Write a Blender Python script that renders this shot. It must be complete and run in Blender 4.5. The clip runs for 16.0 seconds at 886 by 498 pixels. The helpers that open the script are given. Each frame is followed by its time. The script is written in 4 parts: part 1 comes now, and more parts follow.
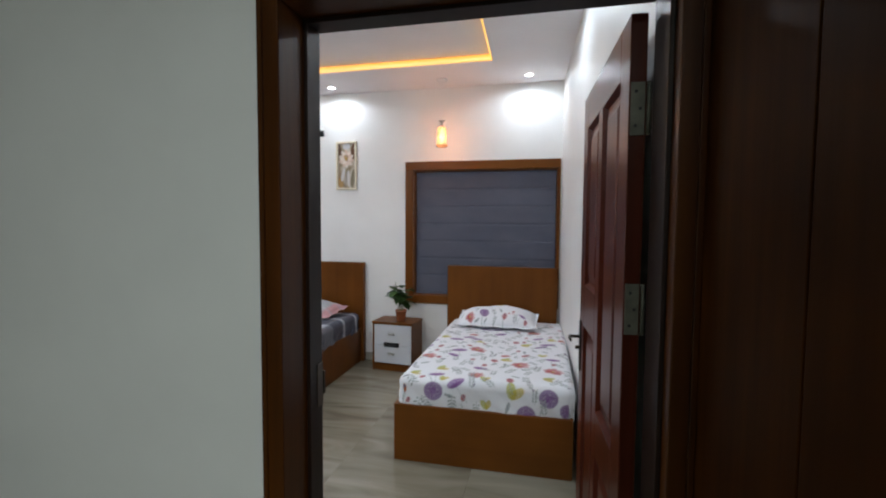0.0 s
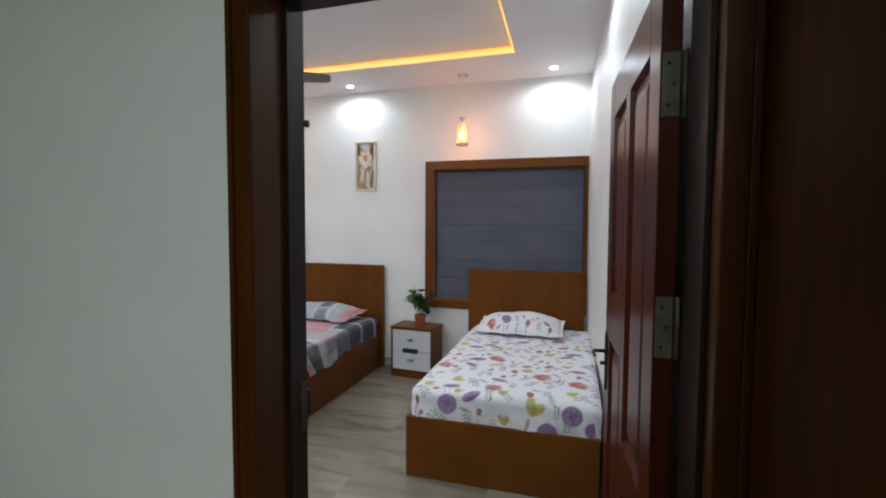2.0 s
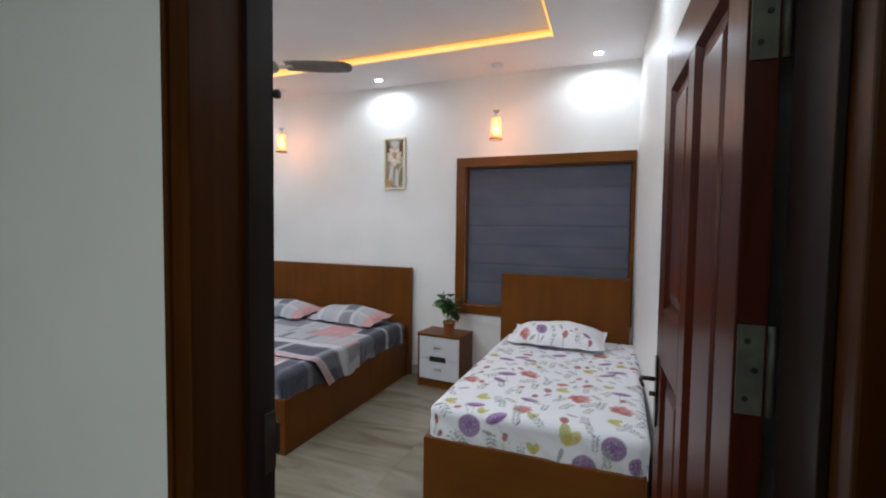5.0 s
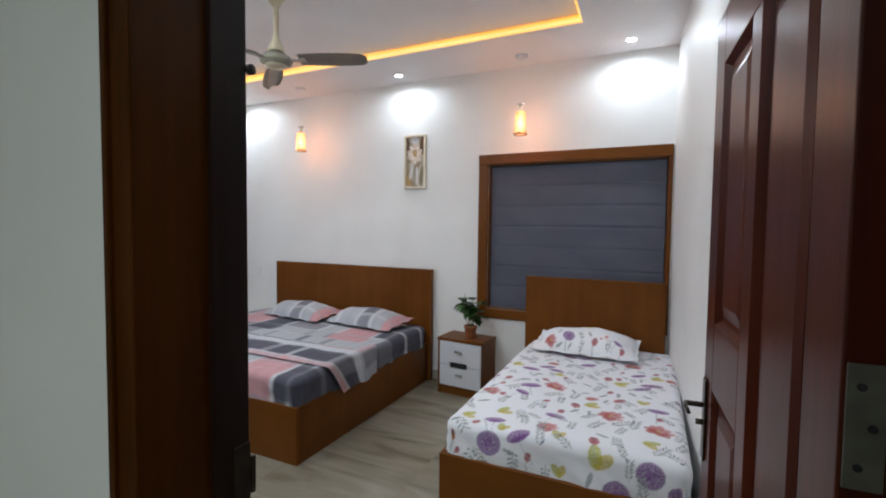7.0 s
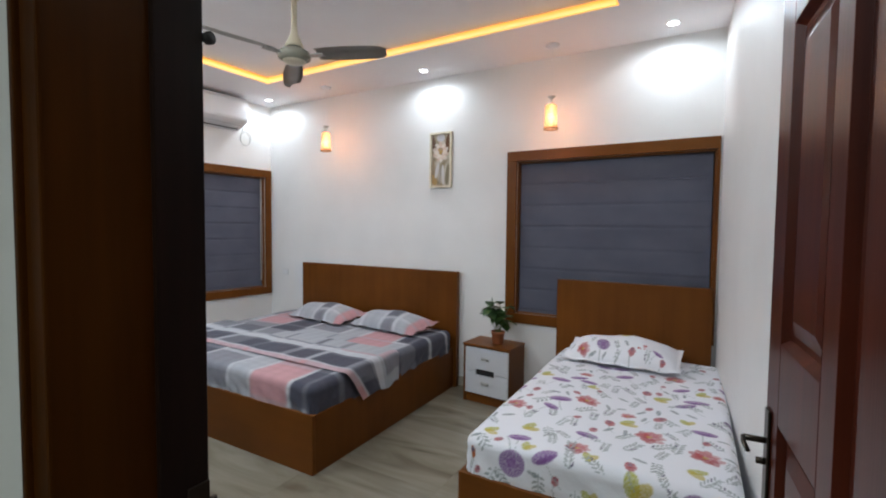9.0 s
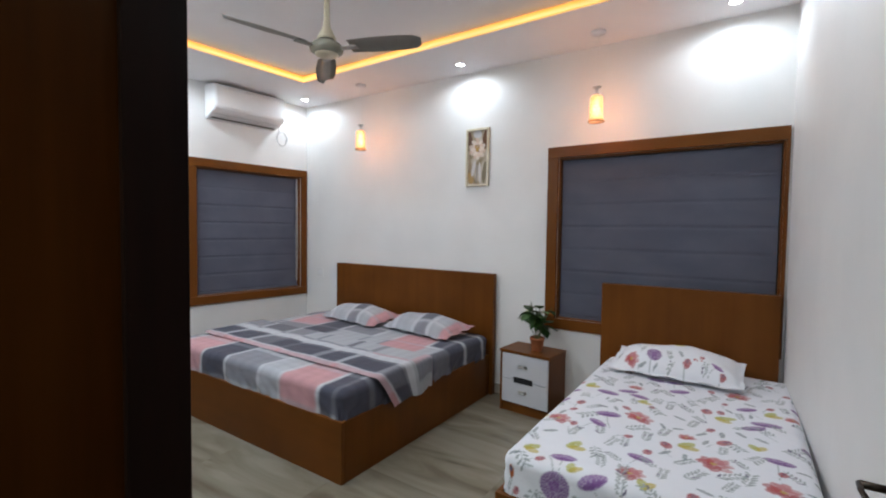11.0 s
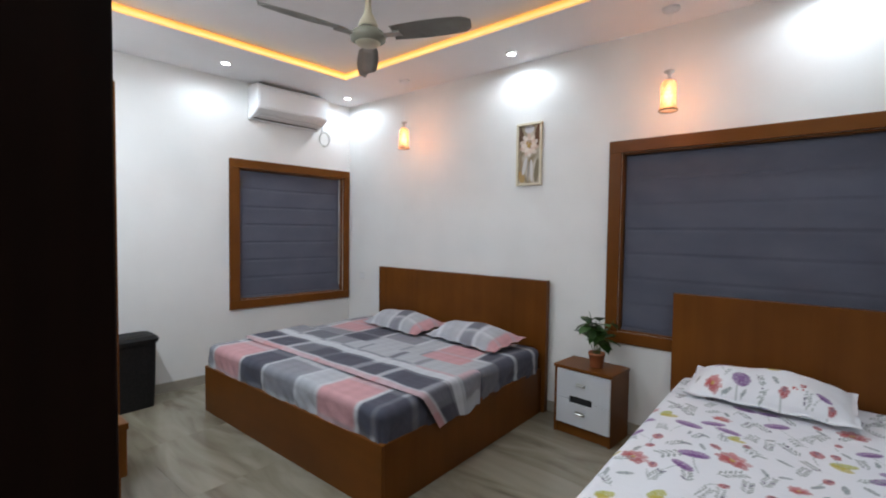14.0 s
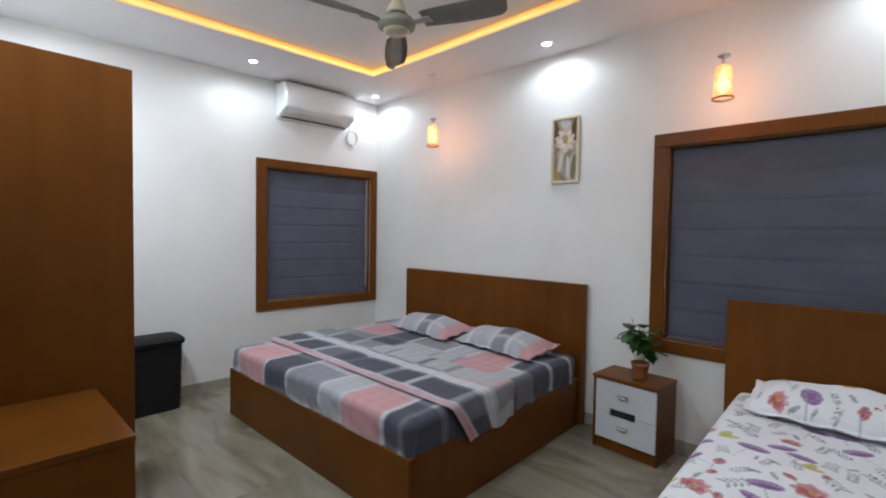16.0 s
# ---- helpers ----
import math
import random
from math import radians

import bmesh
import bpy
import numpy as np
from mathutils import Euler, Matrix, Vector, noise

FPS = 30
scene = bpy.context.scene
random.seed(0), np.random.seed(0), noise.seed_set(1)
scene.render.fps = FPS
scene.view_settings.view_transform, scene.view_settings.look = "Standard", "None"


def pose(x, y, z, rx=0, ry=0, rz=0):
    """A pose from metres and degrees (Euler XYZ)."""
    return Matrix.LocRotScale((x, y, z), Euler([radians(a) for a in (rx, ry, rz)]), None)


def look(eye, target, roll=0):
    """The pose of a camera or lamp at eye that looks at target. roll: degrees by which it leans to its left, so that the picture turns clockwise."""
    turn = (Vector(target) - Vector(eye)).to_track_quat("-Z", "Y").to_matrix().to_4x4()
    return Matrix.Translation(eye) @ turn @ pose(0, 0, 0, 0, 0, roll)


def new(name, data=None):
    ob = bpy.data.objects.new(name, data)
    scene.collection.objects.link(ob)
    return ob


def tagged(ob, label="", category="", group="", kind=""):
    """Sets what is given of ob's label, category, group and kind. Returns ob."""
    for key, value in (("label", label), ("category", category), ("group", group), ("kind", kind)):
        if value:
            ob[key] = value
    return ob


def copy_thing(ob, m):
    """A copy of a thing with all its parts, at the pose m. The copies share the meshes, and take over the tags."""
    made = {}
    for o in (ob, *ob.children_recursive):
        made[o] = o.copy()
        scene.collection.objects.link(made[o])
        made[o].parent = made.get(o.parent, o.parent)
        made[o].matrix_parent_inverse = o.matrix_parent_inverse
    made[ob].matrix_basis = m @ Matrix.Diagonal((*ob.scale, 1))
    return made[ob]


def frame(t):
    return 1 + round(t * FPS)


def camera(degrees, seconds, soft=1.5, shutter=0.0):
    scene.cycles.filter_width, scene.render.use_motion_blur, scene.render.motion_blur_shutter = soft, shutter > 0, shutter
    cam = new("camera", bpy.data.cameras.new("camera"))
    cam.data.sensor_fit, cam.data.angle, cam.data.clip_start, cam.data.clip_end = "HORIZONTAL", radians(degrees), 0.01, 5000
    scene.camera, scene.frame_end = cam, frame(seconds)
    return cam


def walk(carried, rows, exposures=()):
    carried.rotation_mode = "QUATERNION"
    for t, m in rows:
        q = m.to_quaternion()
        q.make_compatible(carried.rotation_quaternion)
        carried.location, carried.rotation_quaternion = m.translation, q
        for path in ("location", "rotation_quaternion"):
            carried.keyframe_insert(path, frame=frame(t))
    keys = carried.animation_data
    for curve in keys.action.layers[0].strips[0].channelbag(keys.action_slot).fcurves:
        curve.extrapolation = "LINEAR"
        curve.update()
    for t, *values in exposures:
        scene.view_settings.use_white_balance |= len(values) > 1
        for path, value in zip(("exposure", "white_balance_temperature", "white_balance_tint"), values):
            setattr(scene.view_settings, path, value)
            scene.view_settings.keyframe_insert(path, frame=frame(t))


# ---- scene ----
cam = camera(89.3, 16.0, soft=2.0)
PATH = [
    (0, (4.506, -4.561, 1.493), (4.067, -2.613, 1.381), 0.4),
    (0.5, (4.517, -4.512, 1.486), (4.046, -2.571, 1.379), 0.3),
    (1, (4.53, -4.455, 1.492), (4.023, -2.524, 1.385), 0.3),
    (1.5, (4.544, -4.407, 1.491), (4.005, -2.484, 1.385), 0.3),
    (2, (4.548, -4.366, 1.49), (3.982, -2.451, 1.386), 0.3),
    (2.5, (4.559, -4.317, 1.496), (3.96, -2.411, 1.388), 0.3),
    (3, (4.563, -4.267, 1.49), (3.935, -2.371, 1.385), 0.4),
    (3.5, (4.565, -4.216, 1.48), (3.905, -2.331, 1.379), 0.3),
    (4, (4.56, -4.169, 1.479), (3.875, -2.292, 1.38), 0.5),
    (6.5, (4.537, -3.933, 1.472), (3.717, -2.111, 1.378), 0.7),
    (7, (4.527, -3.891, 1.475), (3.682, -2.081, 1.38), 0.7),
    (7.5, (4.526, -3.843, 1.47), (3.651, -2.047, 1.376), 0.6),
    (8, (4.525, -3.795, 1.468), (3.618, -2.015, 1.376), 0.6),
    (8.5, (4.522, -3.749, 1.468), (3.58, -1.987, 1.377), 0.6),
    (9, (4.512, -3.714, 1.471), (3.535, -1.971, 1.379), 0.6),
    (11.5, (4.405, -3.544, 1.445), (3.262, -1.905, 1.367), 0.8),
    (12, (4.379, -3.51, 1.443), (3.208, -1.891, 1.367), 0.8),
    (12.5, (4.357, -3.464, 1.465), (3.157, -1.866, 1.38), 0.8),
    (13, (4.315, -3.441, 1.462), (3.097, -1.856, 1.38), 0.8),
    (13.5, (4.278, -3.409, 1.457), (3.037, -1.843, 1.378), 0.7),
    (14, (4.244, -3.379, 1.463), (2.978, -1.832, 1.383), 0.8),
    (14.5, (4.206, -3.349, 1.461), (2.917, -1.822, 1.383), 0.8),
    (15, (4.173, -3.325, 1.455), (2.862, -1.816, 1.381), 0.9),
    (15.5, (4.144, -3.295, 1.449), (2.809, -1.807, 1.377), 1.0),
    (16, (4.116, -3.268, 1.442), (2.76, -1.799, 1.373), 0.9),
]
walk(cam, [(t, look(eye, target, roll)) for t, eye, target, roll in PATH], [(0, 0.0), (12.5, 0.0), (14.5, -0.08), (16, -0.11)])

# ---- world and lights ----
world = bpy.data.worlds.new("night")
world.use_nodes = True
world.node_tree.nodes["Background"].inputs[0].default_value = (0.02, 0.025, 0.04, 1)
world.node_tree.nodes["Background"].inputs[1].default_value = 0.3
scene.world = world

CEIL = 2.885          # lower ceiling
RAISED = 2.951        # raised middle of the tray ceiling
COOL, WARM = (0.79, 0.895, 0.99), (1.0, 0.38, 0.13)


def lamp(name, kind, at, energy, colour, **more):
    data = bpy.data.lights.new(name, kind)
    data.energy, data.color = energy, colour
    for key, value in more.items():
        if key == "spot_size":
            data.spot_size = value
        elif key == "spot_blend":
            data.spot_blend = value
        elif key == "size":
            data.shadow_soft_size = value
        elif key == "disk":
            data.shape, data.size = "DISK", value
        elif key == "area":
            data.shape, data.size, data.size_y = "RECTANGLE", value[0], value[1]
    ob = new(name, data)
    ob.location = at
    return ob


# downlights: the row along the head wall, one at each side wall, an added unseen row along the door wall
SPOTS = [(0.31, -0.24), (2.345, -0.235), (4.34, -0.24), (0.29, -1.54), (4.40, -1.62), (0.62, -2.98), (1.5, -2.98), (2.6, -2.98)]
for sx, sy in SPOTS:
    if sy > -2:
        lamp("downlight_and_fill_beam", "SPOT", (sx, sy, CEIL - 0.014), 17.0, COOL, size=0.034, spot_size=radians(174), spot_blend=0.55)
    else:
        # unseen row by the door wall, added and stronger to fill the room
        lamp("downlight_and_fill_beam", "AREA", (sx, sy, CEIL - 0.012), 18.5, COOL, disk=0.07)
PENDANTS = [(1.208, -0.28), (3.515, -0.25)]
for px, py in PENDANTS:
    lamp("pendant_bulb", "POINT", (px, py, 2.335), 6.0, WARM, size=0.034)
# the passage outside the room: one weak lamp added for its unseen source
hall = lamp("hall_light", "AREA", (4.97, -6.0, 2.72), 46, (0.88, 1.0, 0.98), area=(0.3, 0.5))


# ---- materials ----
def material(name, base, rough=0.5, metal=0.0, second=None, scale=8.0, stretch=(1, 1, 1), detail=4.0, bump=0.0, bump_scale=60.0,
             coat=0.0, emit=None, strength=0.0, spec=0.5, contrast=(0.35, 0.65), rough_var=0.0, mottle=0.02):
    m = bpy.data.materials.new(name)
    m.use_nodes = True
    nt = m.node_tree
    b = nt.nodes["Principled BSDF"]
    b.inputs["Base Color"].default_value = (*base, 1)
    b.inputs["Roughness"].default_value = rough
    b.inputs["Metallic"].default_value = metal
    b.inputs["Coat Weight"].default_value = coat
    b.inputs["Coat Roughness"].default_value = 0.12
    b.inputs["Specular IOR Level"].default_value = spec
    if emit:
        b.inputs["Emission Color"].default_value = (*emit, 1)
        b.inputs["Emission Strength"].default_value = strength
    tc = nt.nodes.new("ShaderNodeTexCoord")
    mp = nt.nodes.new("ShaderNodeMapping")
    mp.inputs["Scale"].default_value = stretch
    nt.links.new(tc.outputs["Object"], mp.inputs[0])
    if second:
        n = nt.nodes.new("ShaderNodeTexNoise")
        n.inputs["Scale"].default_value, n.inputs["Detail"].default_value = scale, detail
        nt.links.new(mp.outputs[0], n.inputs["Vector"])
        r = nt.nodes.new("ShaderNodeValToRGB")
        r.color_ramp.elements[0].position, r.color_ramp.elements[1].position = contrast
        r.color_ramp.elements[0].color, r.color_ramp.elements[1].color = (*base, 1), (*second, 1)
        nt.links.new(n.outputs["Fac"], r.inputs[0])
        broad = nt.nodes.new("ShaderNodeTexNoise")
        broad.inputs["Scale"].default_value, broad.inputs["Detail"].default_value = 2.3, 3
        nt.links.new(tc.outputs["Object"], broad.inputs["Vector"])
        tone = nt.nodes.new("ShaderNodeMapRange")
        tone.inputs["From Min"].default_value, tone.inputs["From Max"].default_value = 0.3, 0.7
        tone.inputs["To Min"].default_value, tone.inputs["To Max"].default_value = 1 - mottle, 1 + mottle
        nt.links.new(broad.outputs["Fac"], tone.inputs[0])
        times = nt.nodes.new("ShaderNodeVectorMath")
        times.operation = "SCALE"
        nt.links.new(r.outputs[0], times.inputs[0])
        nt.links.new(tone.outputs[0], times.inputs["Scale"])
        nt.links.new(times.outputs[0], b.inputs["Base Color"])
        if rough_var:
            q = nt.nodes.new("ShaderNodeMapRange")
            q.inputs["To Min"].default_value, q.inputs["To Max"].default_value = rough - rough_var, rough + rough_var
            nt.links.new(n.outputs["Fac"], q.inputs[0])
            nt.links.new(q.outputs[0], b.inputs["Roughness"])
    if bump:
        n2 = nt.nodes.new("ShaderNodeTexNoise")
        n2.inputs["Scale"].default_value, n2.inputs["Detail"].default_value = bump_scale, 5
        nt.links.new(mp.outputs[0], n2.inputs["Vector"])
        bp = nt.nodes.new("ShaderNodeBump")
        bp.inputs["Strength"].default_value, bp.inputs["Distance"].default_value = bump, 0.004
        nt.links.new(n2.outputs["Fac"], bp.inputs["Height"])
        nt.links.new(bp.outputs[0], b.inputs["Normal"])
    return m


def printed(name, rough=0.85):
    """Cloth or canvas whose print is a colour per vertex, with a fine weave."""
    m = bpy.data.materials.new(name)
    m.use_nodes = True
    nt = m.node_tree
    b = nt.nodes["Principled BSDF"]
    b.inputs["Roughness"].default_value = rough
    b.inputs["Specular IOR Level"].default_value = 0.25
    b.inputs["Sheen Weight"].default_value = 0.08
    a = nt.nodes.new("ShaderNodeVertexColor")
    a.layer_name = "print"
    tc = nt.nodes.new("ShaderNodeTexCoord")
    n = nt.nodes.new("ShaderNodeTexNoise")
    n.inputs["Scale"].default_value, n.inputs["Detail"].default_value = 9, 6
    nt.links.new(tc.outputs["Object"], n.inputs["Vector"])
    bp = nt.nodes.new("ShaderNodeBump")
    bp.inputs["Strength"].default_value, bp.inputs["Distance"].default_value = 0.55, 0.02
    nt.links.new(n.outputs["Fac"], bp.inputs["Height"])
    nt.links.new(a.outputs["Color"], b.inputs["Base Color"])
    nt.links.new(bp.outputs[0], b.inputs["Normal"])
    return m


M_WALL = material("wall_paint", (0.772, 0.768, 0.754), 0.5, second=(0.81, 0.806, 0.792), scale=1.7, bump=0.08, bump_scale=110, spec=0.35)
M_CEIL = material("ceiling_paint", (0.80, 0.79, 0.80), 0.7, second=(0.83, 0.82, 0.83), scale=1.2, bump=0.05, bump_scale=90)
M_TEAK = material("teak_veneer", (0.117, 0.037, 0.0048), 0.38, second=(0.150, 0.050, 0.0067), scale=1.9, stretch=(7, 7, 0.35), detail=7, bump=0.02, bump_scale=24, contrast=(0.25, 0.78), rough_var=0.05, spec=0.17, mottle=0.16)
M_TEAK_X = material("teak_veneer_flat", (0.128, 0.042, 0.0056), 0.38, second=(0.158, 0.053, 0.0075), scale=2.0, stretch=(0.35, 7, 7), detail=7, bump=0.02, bump_scale=24, contrast=(0.25, 0.78), rough_var=0.05, spec=0.17, mottle=0.16)
M_FRAME = material("door_frame_wood", (0.054, 0.0152, 0.0017), 0.34, second=(0.084, 0.0250, 0.0030), scale=3, stretch=(8, 8, 0.45), detail=6, bump=0.06, bump_scale=20, spec=0.2, mottle=0.2)
# near-black wood of the stops; on the right jamb it stands in for shade
M_STOP = material("dark_stop_wood", (0.012, 0.006, 0.0045), 0.4, second=(0.02, 0.0095, 0.0065), scale=3, stretch=(8, 8, 0.45), spec=0.2)
M_DOOR = material("mahogany_polish", (0.056, 0.0098, 0.0038), 0.33, second=(0.086, 0.0155, 0.0062), scale=3, stretch=(9, 9, 0.5), detail=7, bump=0.04, bump_scale=22, coat=0.03, spec=0.14, mottle=0.15)
M_HALLWOOD = material("hall_panel_wood", (0.042, 0.0125, 0.0014), 0.5, second=(0.070, 0.0220, 0.0026), scale=2.6, stretch=(6, 6, 0.4), detail=6, bump=0.06, bump_scale=20, spec=0.03, mottle=0.25)
M_BLIND = material("blind_fabric", (0.096, 0.101, 0.134), 0.9, second=(0.113, 0.118, 0.153), scale=3, stretch=(1, 1, 2), bump=0.25, bump_scale=300, spec=0.2)
M_WHITE = material("white_laminate", (0.57, 0.58, 0.61), 0.3, second=(0.61, 0.62, 0.65), scale=2)
M_ACPLASTIC = material("appliance_plastic", (0.80, 0.81, 0.82), 0.22, second=(0.83, 0.84, 0.85), scale=2)
M_DARK = material("dark_slot", (0.012, 0.012, 0.013), 0.6, second=(0.02, 0.02, 0.021), scale=20)
M_STEEL = material("brushed_steel", (0.55, 0.55, 0.53), 0.32, metal=1.0, second=(0.62, 0.62, 0.60), scale=30, stretch=(1, 1, 12))
M_BRONZE = material("dark_bronze", (0.045, 0.035, 0.028), 0.35, metal=0.8, second=(0.07, 0.055, 0.04), scale=18)
M_HINGE = material("dull_zinc", (0.12, 0.116, 0.092), 0.6, metal=0.4, second=(0.165, 0.16, 0.128), scale=25)
M_SKIRT = material("skirting_tile", (0.33, 0.30, 0.25), 0.35, second=(0.40, 0.37, 0.31), scale=5, stretch=(1, 1, 4))
M_FANCREAM = material("fan_cream_enamel", (0.55, 0.50, 0.36), 0.3, second=(0.60, 0.55, 0.41), scale=6)
M_FANGREY = material("fan_blade_enamel", (0.30, 0.29, 0.265), 0.35, second=(0.35, 0.34, 0.31), scale=5)
M_FANMOTOR = material("fan_motor_enamel", (0.24, 0.24, 0.19), 0.25, second=(0.28, 0.28, 0.225), scale=6)
M_TERRA = material("terracotta_pot", (0.24, 0.075, 0.025), 0.6, second=(0.31, 0.10, 0.035), scale=14, bump=0.15, bump_scale=80)
M_LEAF = material("leaf_green", (0.020, 0.065, 0.012), 0.42, second=(0.05, 0.125, 0.022), scale=16)
M_STEM = material("plant_stem", (0.05, 0.09, 0.02), 0.6, second=(0.07, 0.11, 0.03), scale=20)
M_SOIL = material("potting_soil", (0.02, 0.013, 0.008), 0.95, second=(0.04, 0.026, 0.016), scale=70)
M_BASKET = material("black_wicker", (0.006, 0.0055, 0.0055), 0.6, second=(0.012, 0.011, 0.011), scale=60, spec=0.25, bump=0.5, bump_scale=90)
M_CREAM = material("cream_gilt_frame", (0.62, 0.55, 0.40), 0.4, second=(0.70, 0.64, 0.50), scale=22, bump=0.15, bump_scale=60)
M_LED = material("led_strip_and_glow", (0.9, 0.6, 0.2), 0.6, emit=(1.0, 0.46, 0.055), strength=1.08)


def led_glow(m, z0, z1):
    """Glow on the fascia put into emission: brightest low, amber upward, uneven lengthwise."""
    nt = m.node_tree
    b = nt.nodes["Principled BSDF"]
    place = nt.nodes.new("ShaderNodeTexCoord")
    n = nt.nodes.new("ShaderNodeTexNoise")
    n.inputs["Scale"].default_value = 0.9
    q = nt.nodes.new("ShaderNodeMapRange")
    q.inputs["From Min"].default_value, q.inputs["From Max"].default_value = 0.3, 0.7
    q.inputs["To Min"].default_value, q.inputs["To Max"].default_value = 0.78, 1.4
    nt.links.new(place.outputs["Object"], n.inputs["Vector"])
    nt.links.new(n.outputs["Fac"], q.inputs[0])
    nt.links.new(q.outputs[0], b.inputs["Emission Strength"])
    split = nt.nodes.new("ShaderNodeSeparateXYZ")
    height = nt.nodes.new("ShaderNodeMapRange")
    height.inputs["From Min"].default_value, height.inputs["From Max"].default_value = z0, z1
    ramp = nt.nodes.new("ShaderNodeValToRGB")
    e = ramp.color_ramp.elements
    e[0].position, e[0].color = 0.0, (1.0, 0.52, 0.10, 1)
    e[1].position, e[1].color = 1.0, (0.62, 0.25, 0.03, 1)
    for at, colour in ((0.22, (1.0, 0.72, 0.30, 1)), (0.50, (1.0, 0.58, 0.14, 1)), (0.72, (0.95, 0.42, 0.05, 1))):
        e.new(at).color = colour
    nt.links.new(place.outputs["Object"], split.inputs[0])
    nt.links.new(split.outputs["Z"], height.inputs[0])
    nt.links.new(height.outputs[0], ramp.inputs[0])
    nt.links.new(ramp.outputs[0], b.inputs["Emission Color"])


led_glow(M_LED, CEIL + 0.006, CEIL + 0.056)
M_DISC = material("downlight_diffuser", (0.9, 0.9, 0.9), 0.4, emit=(0.9, 0.95, 1.0), strength=30)
M_SHADE = material("amber_glass_shade", (1.0, 0.84, 0.68), 0.18, second=(0.98, 0.60, 0.36), scale=70, emit=(1.0, 0.48, 0.24), strength=0.26)
M_SHADE.node_tree.nodes["Principled BSDF"].inputs["Transmission Weight"].default_value = 0.7
M_SHADE.node_tree.nodes["Principled BSDF"].inputs["IOR"].default_value = 1.12
M_BULB = material("glowing_bulb", (1, 0.9, 0.7), 0.4, emit=(1.0, 0.70, 0.36), strength=5)
M_BRASS = material("aged_brass", (0.22, 0.15, 0.08), 0.4, metal=0.7, second=(0.30, 0.21, 0.11), scale=20)
M_CORD = material("pale_cord", (0.55, 0.54, 0.52), 0.6)
M_SWITCH = material("switch_plastic", (0.74, 0.74, 0.73), 0.35)
M_CANVAS = printed("painted_canvas", 0.6)
M_PRINT = printed("printed_cotton")


def floor_material():
    """Polished beige vitrified tile with soft grey-brown streaks."""
    m = bpy.data.materials.new("polished_floor_tile")
    m.use_nodes = True
    nt = m.node_tree
    b = nt.nodes["Principled BSDF"]
    tc = nt.nodes.new("ShaderNodeTexCoord")
    info = nt.nodes.new("ShaderNodeObjectInfo")
    add = nt.nodes.new("ShaderNodeVectorMath")
    add.operation = "MULTIPLY_ADD"
    add.inputs[1].default_value = (1, 1, 1)
    off = nt.nodes.new("ShaderNodeCombineXYZ")
    mul = nt.nodes.new("ShaderNodeMath")
    mul.operation = "MULTIPLY"
    mul.inputs[1].default_value = 37.0
    nt.links.new(info.outputs["Random"], mul.inputs[0])
    nt.links.new(mul.outputs[0], off.inputs[2])
    nt.links.new(mul.outputs[0], off.inputs[1])
    nt.links.new(tc.outputs["Object"], add.inputs[0])
    nt.links.new(off.outputs[0], add.inputs[2])
    mp = nt.nodes.new("ShaderNodeMapping")
    mp.inputs["Rotation"].default_value = (0, 0, radians(8))
    mp.inputs["Scale"].default_value = (0.8, 3.2, 1.0)
    nt.links.new(add.outputs[0], mp.inputs[0])
    n = nt.nodes.new("ShaderNodeTexNoise")
    n.inputs["Scale"].default_value, n.inputs["Detail"].default_value, n.inputs["Distortion"].default_value = 1.5, 8, 1.3
    nt.links.new(mp.outputs[0], n.inputs["Vector"])
    r = nt.nodes.new("ShaderNodeValToRGB")
    e = r.color_ramp.elements
    e[0].position, e[0].color = 0.24, (0.138, 0.115, 0.078, 1)
    e[1].position, e[1].color = 0.68, (0.288, 0.266, 0.208, 1)
    mid = e.new(0.45)
    mid.color = (0.222, 0.198, 0.147, 1)
    nt.links.new(n.outputs["Fac"], r.inputs[0])
    nt.links.new(r.outputs[0], b.inputs["Base Color"])
    b.inputs["Roughness"].default_value = 0.14
    b.inputs["Specular IOR Level"].default_value = 0.5
    return m


M_TILE = floor_material()
M_GROUT = material("floor_grout", (0.15, 0.135, 0.105), 0.8, second=(0.19, 0.17, 0.135), scale=30)


# ---- building helpers ----
def box(bm, x0, x1, y0, y1, z0, z1):
    vs = [bm.verts.new(p) for p in ((x0, y0, z0), (x1, y0, z0), (x1, y1, z0), (x0, y1, z0), (x0, y0, z1), (x1, y0, z1), (x1, y1, z1), (x0, y1, z1))]
    for f in ((3, 2, 1, 0), (4, 5, 6, 7), (0, 1, 5, 4), (1, 2, 6, 5), (2, 3, 7, 6), (3, 0, 4, 7)):
        bm.faces.new([vs[i] for i in f])
    return bm


def prism(bm, plan, z0, z1):
    """An upright block over a plan that runs anticlockwise."""
    lo, hi = [bm.verts.new((x, y, z0)) for x, y in plan], [bm.verts.new((x, y, z1)) for x, y in plan]
    n = len(plan)
    bm.faces.new(lo[::-1]), bm.faces.new(hi)
    for i in range(n):
        bm.faces.new((lo[i], lo[(i + 1) % n], hi[(i + 1) % n], hi[i]))
    return bm


def B(x0, x1, y0, y1, z0, z1, bevel=0.0, seg=2):
    bm = box(bmesh.new(), x0, x1, y0, y1, z0, z1)
    if bevel:
        bmesh.ops.bevel(bm, geom=bm.edges[:], offset=bevel, segments=seg, affect="EDGES", profile=0.6)
    return bm


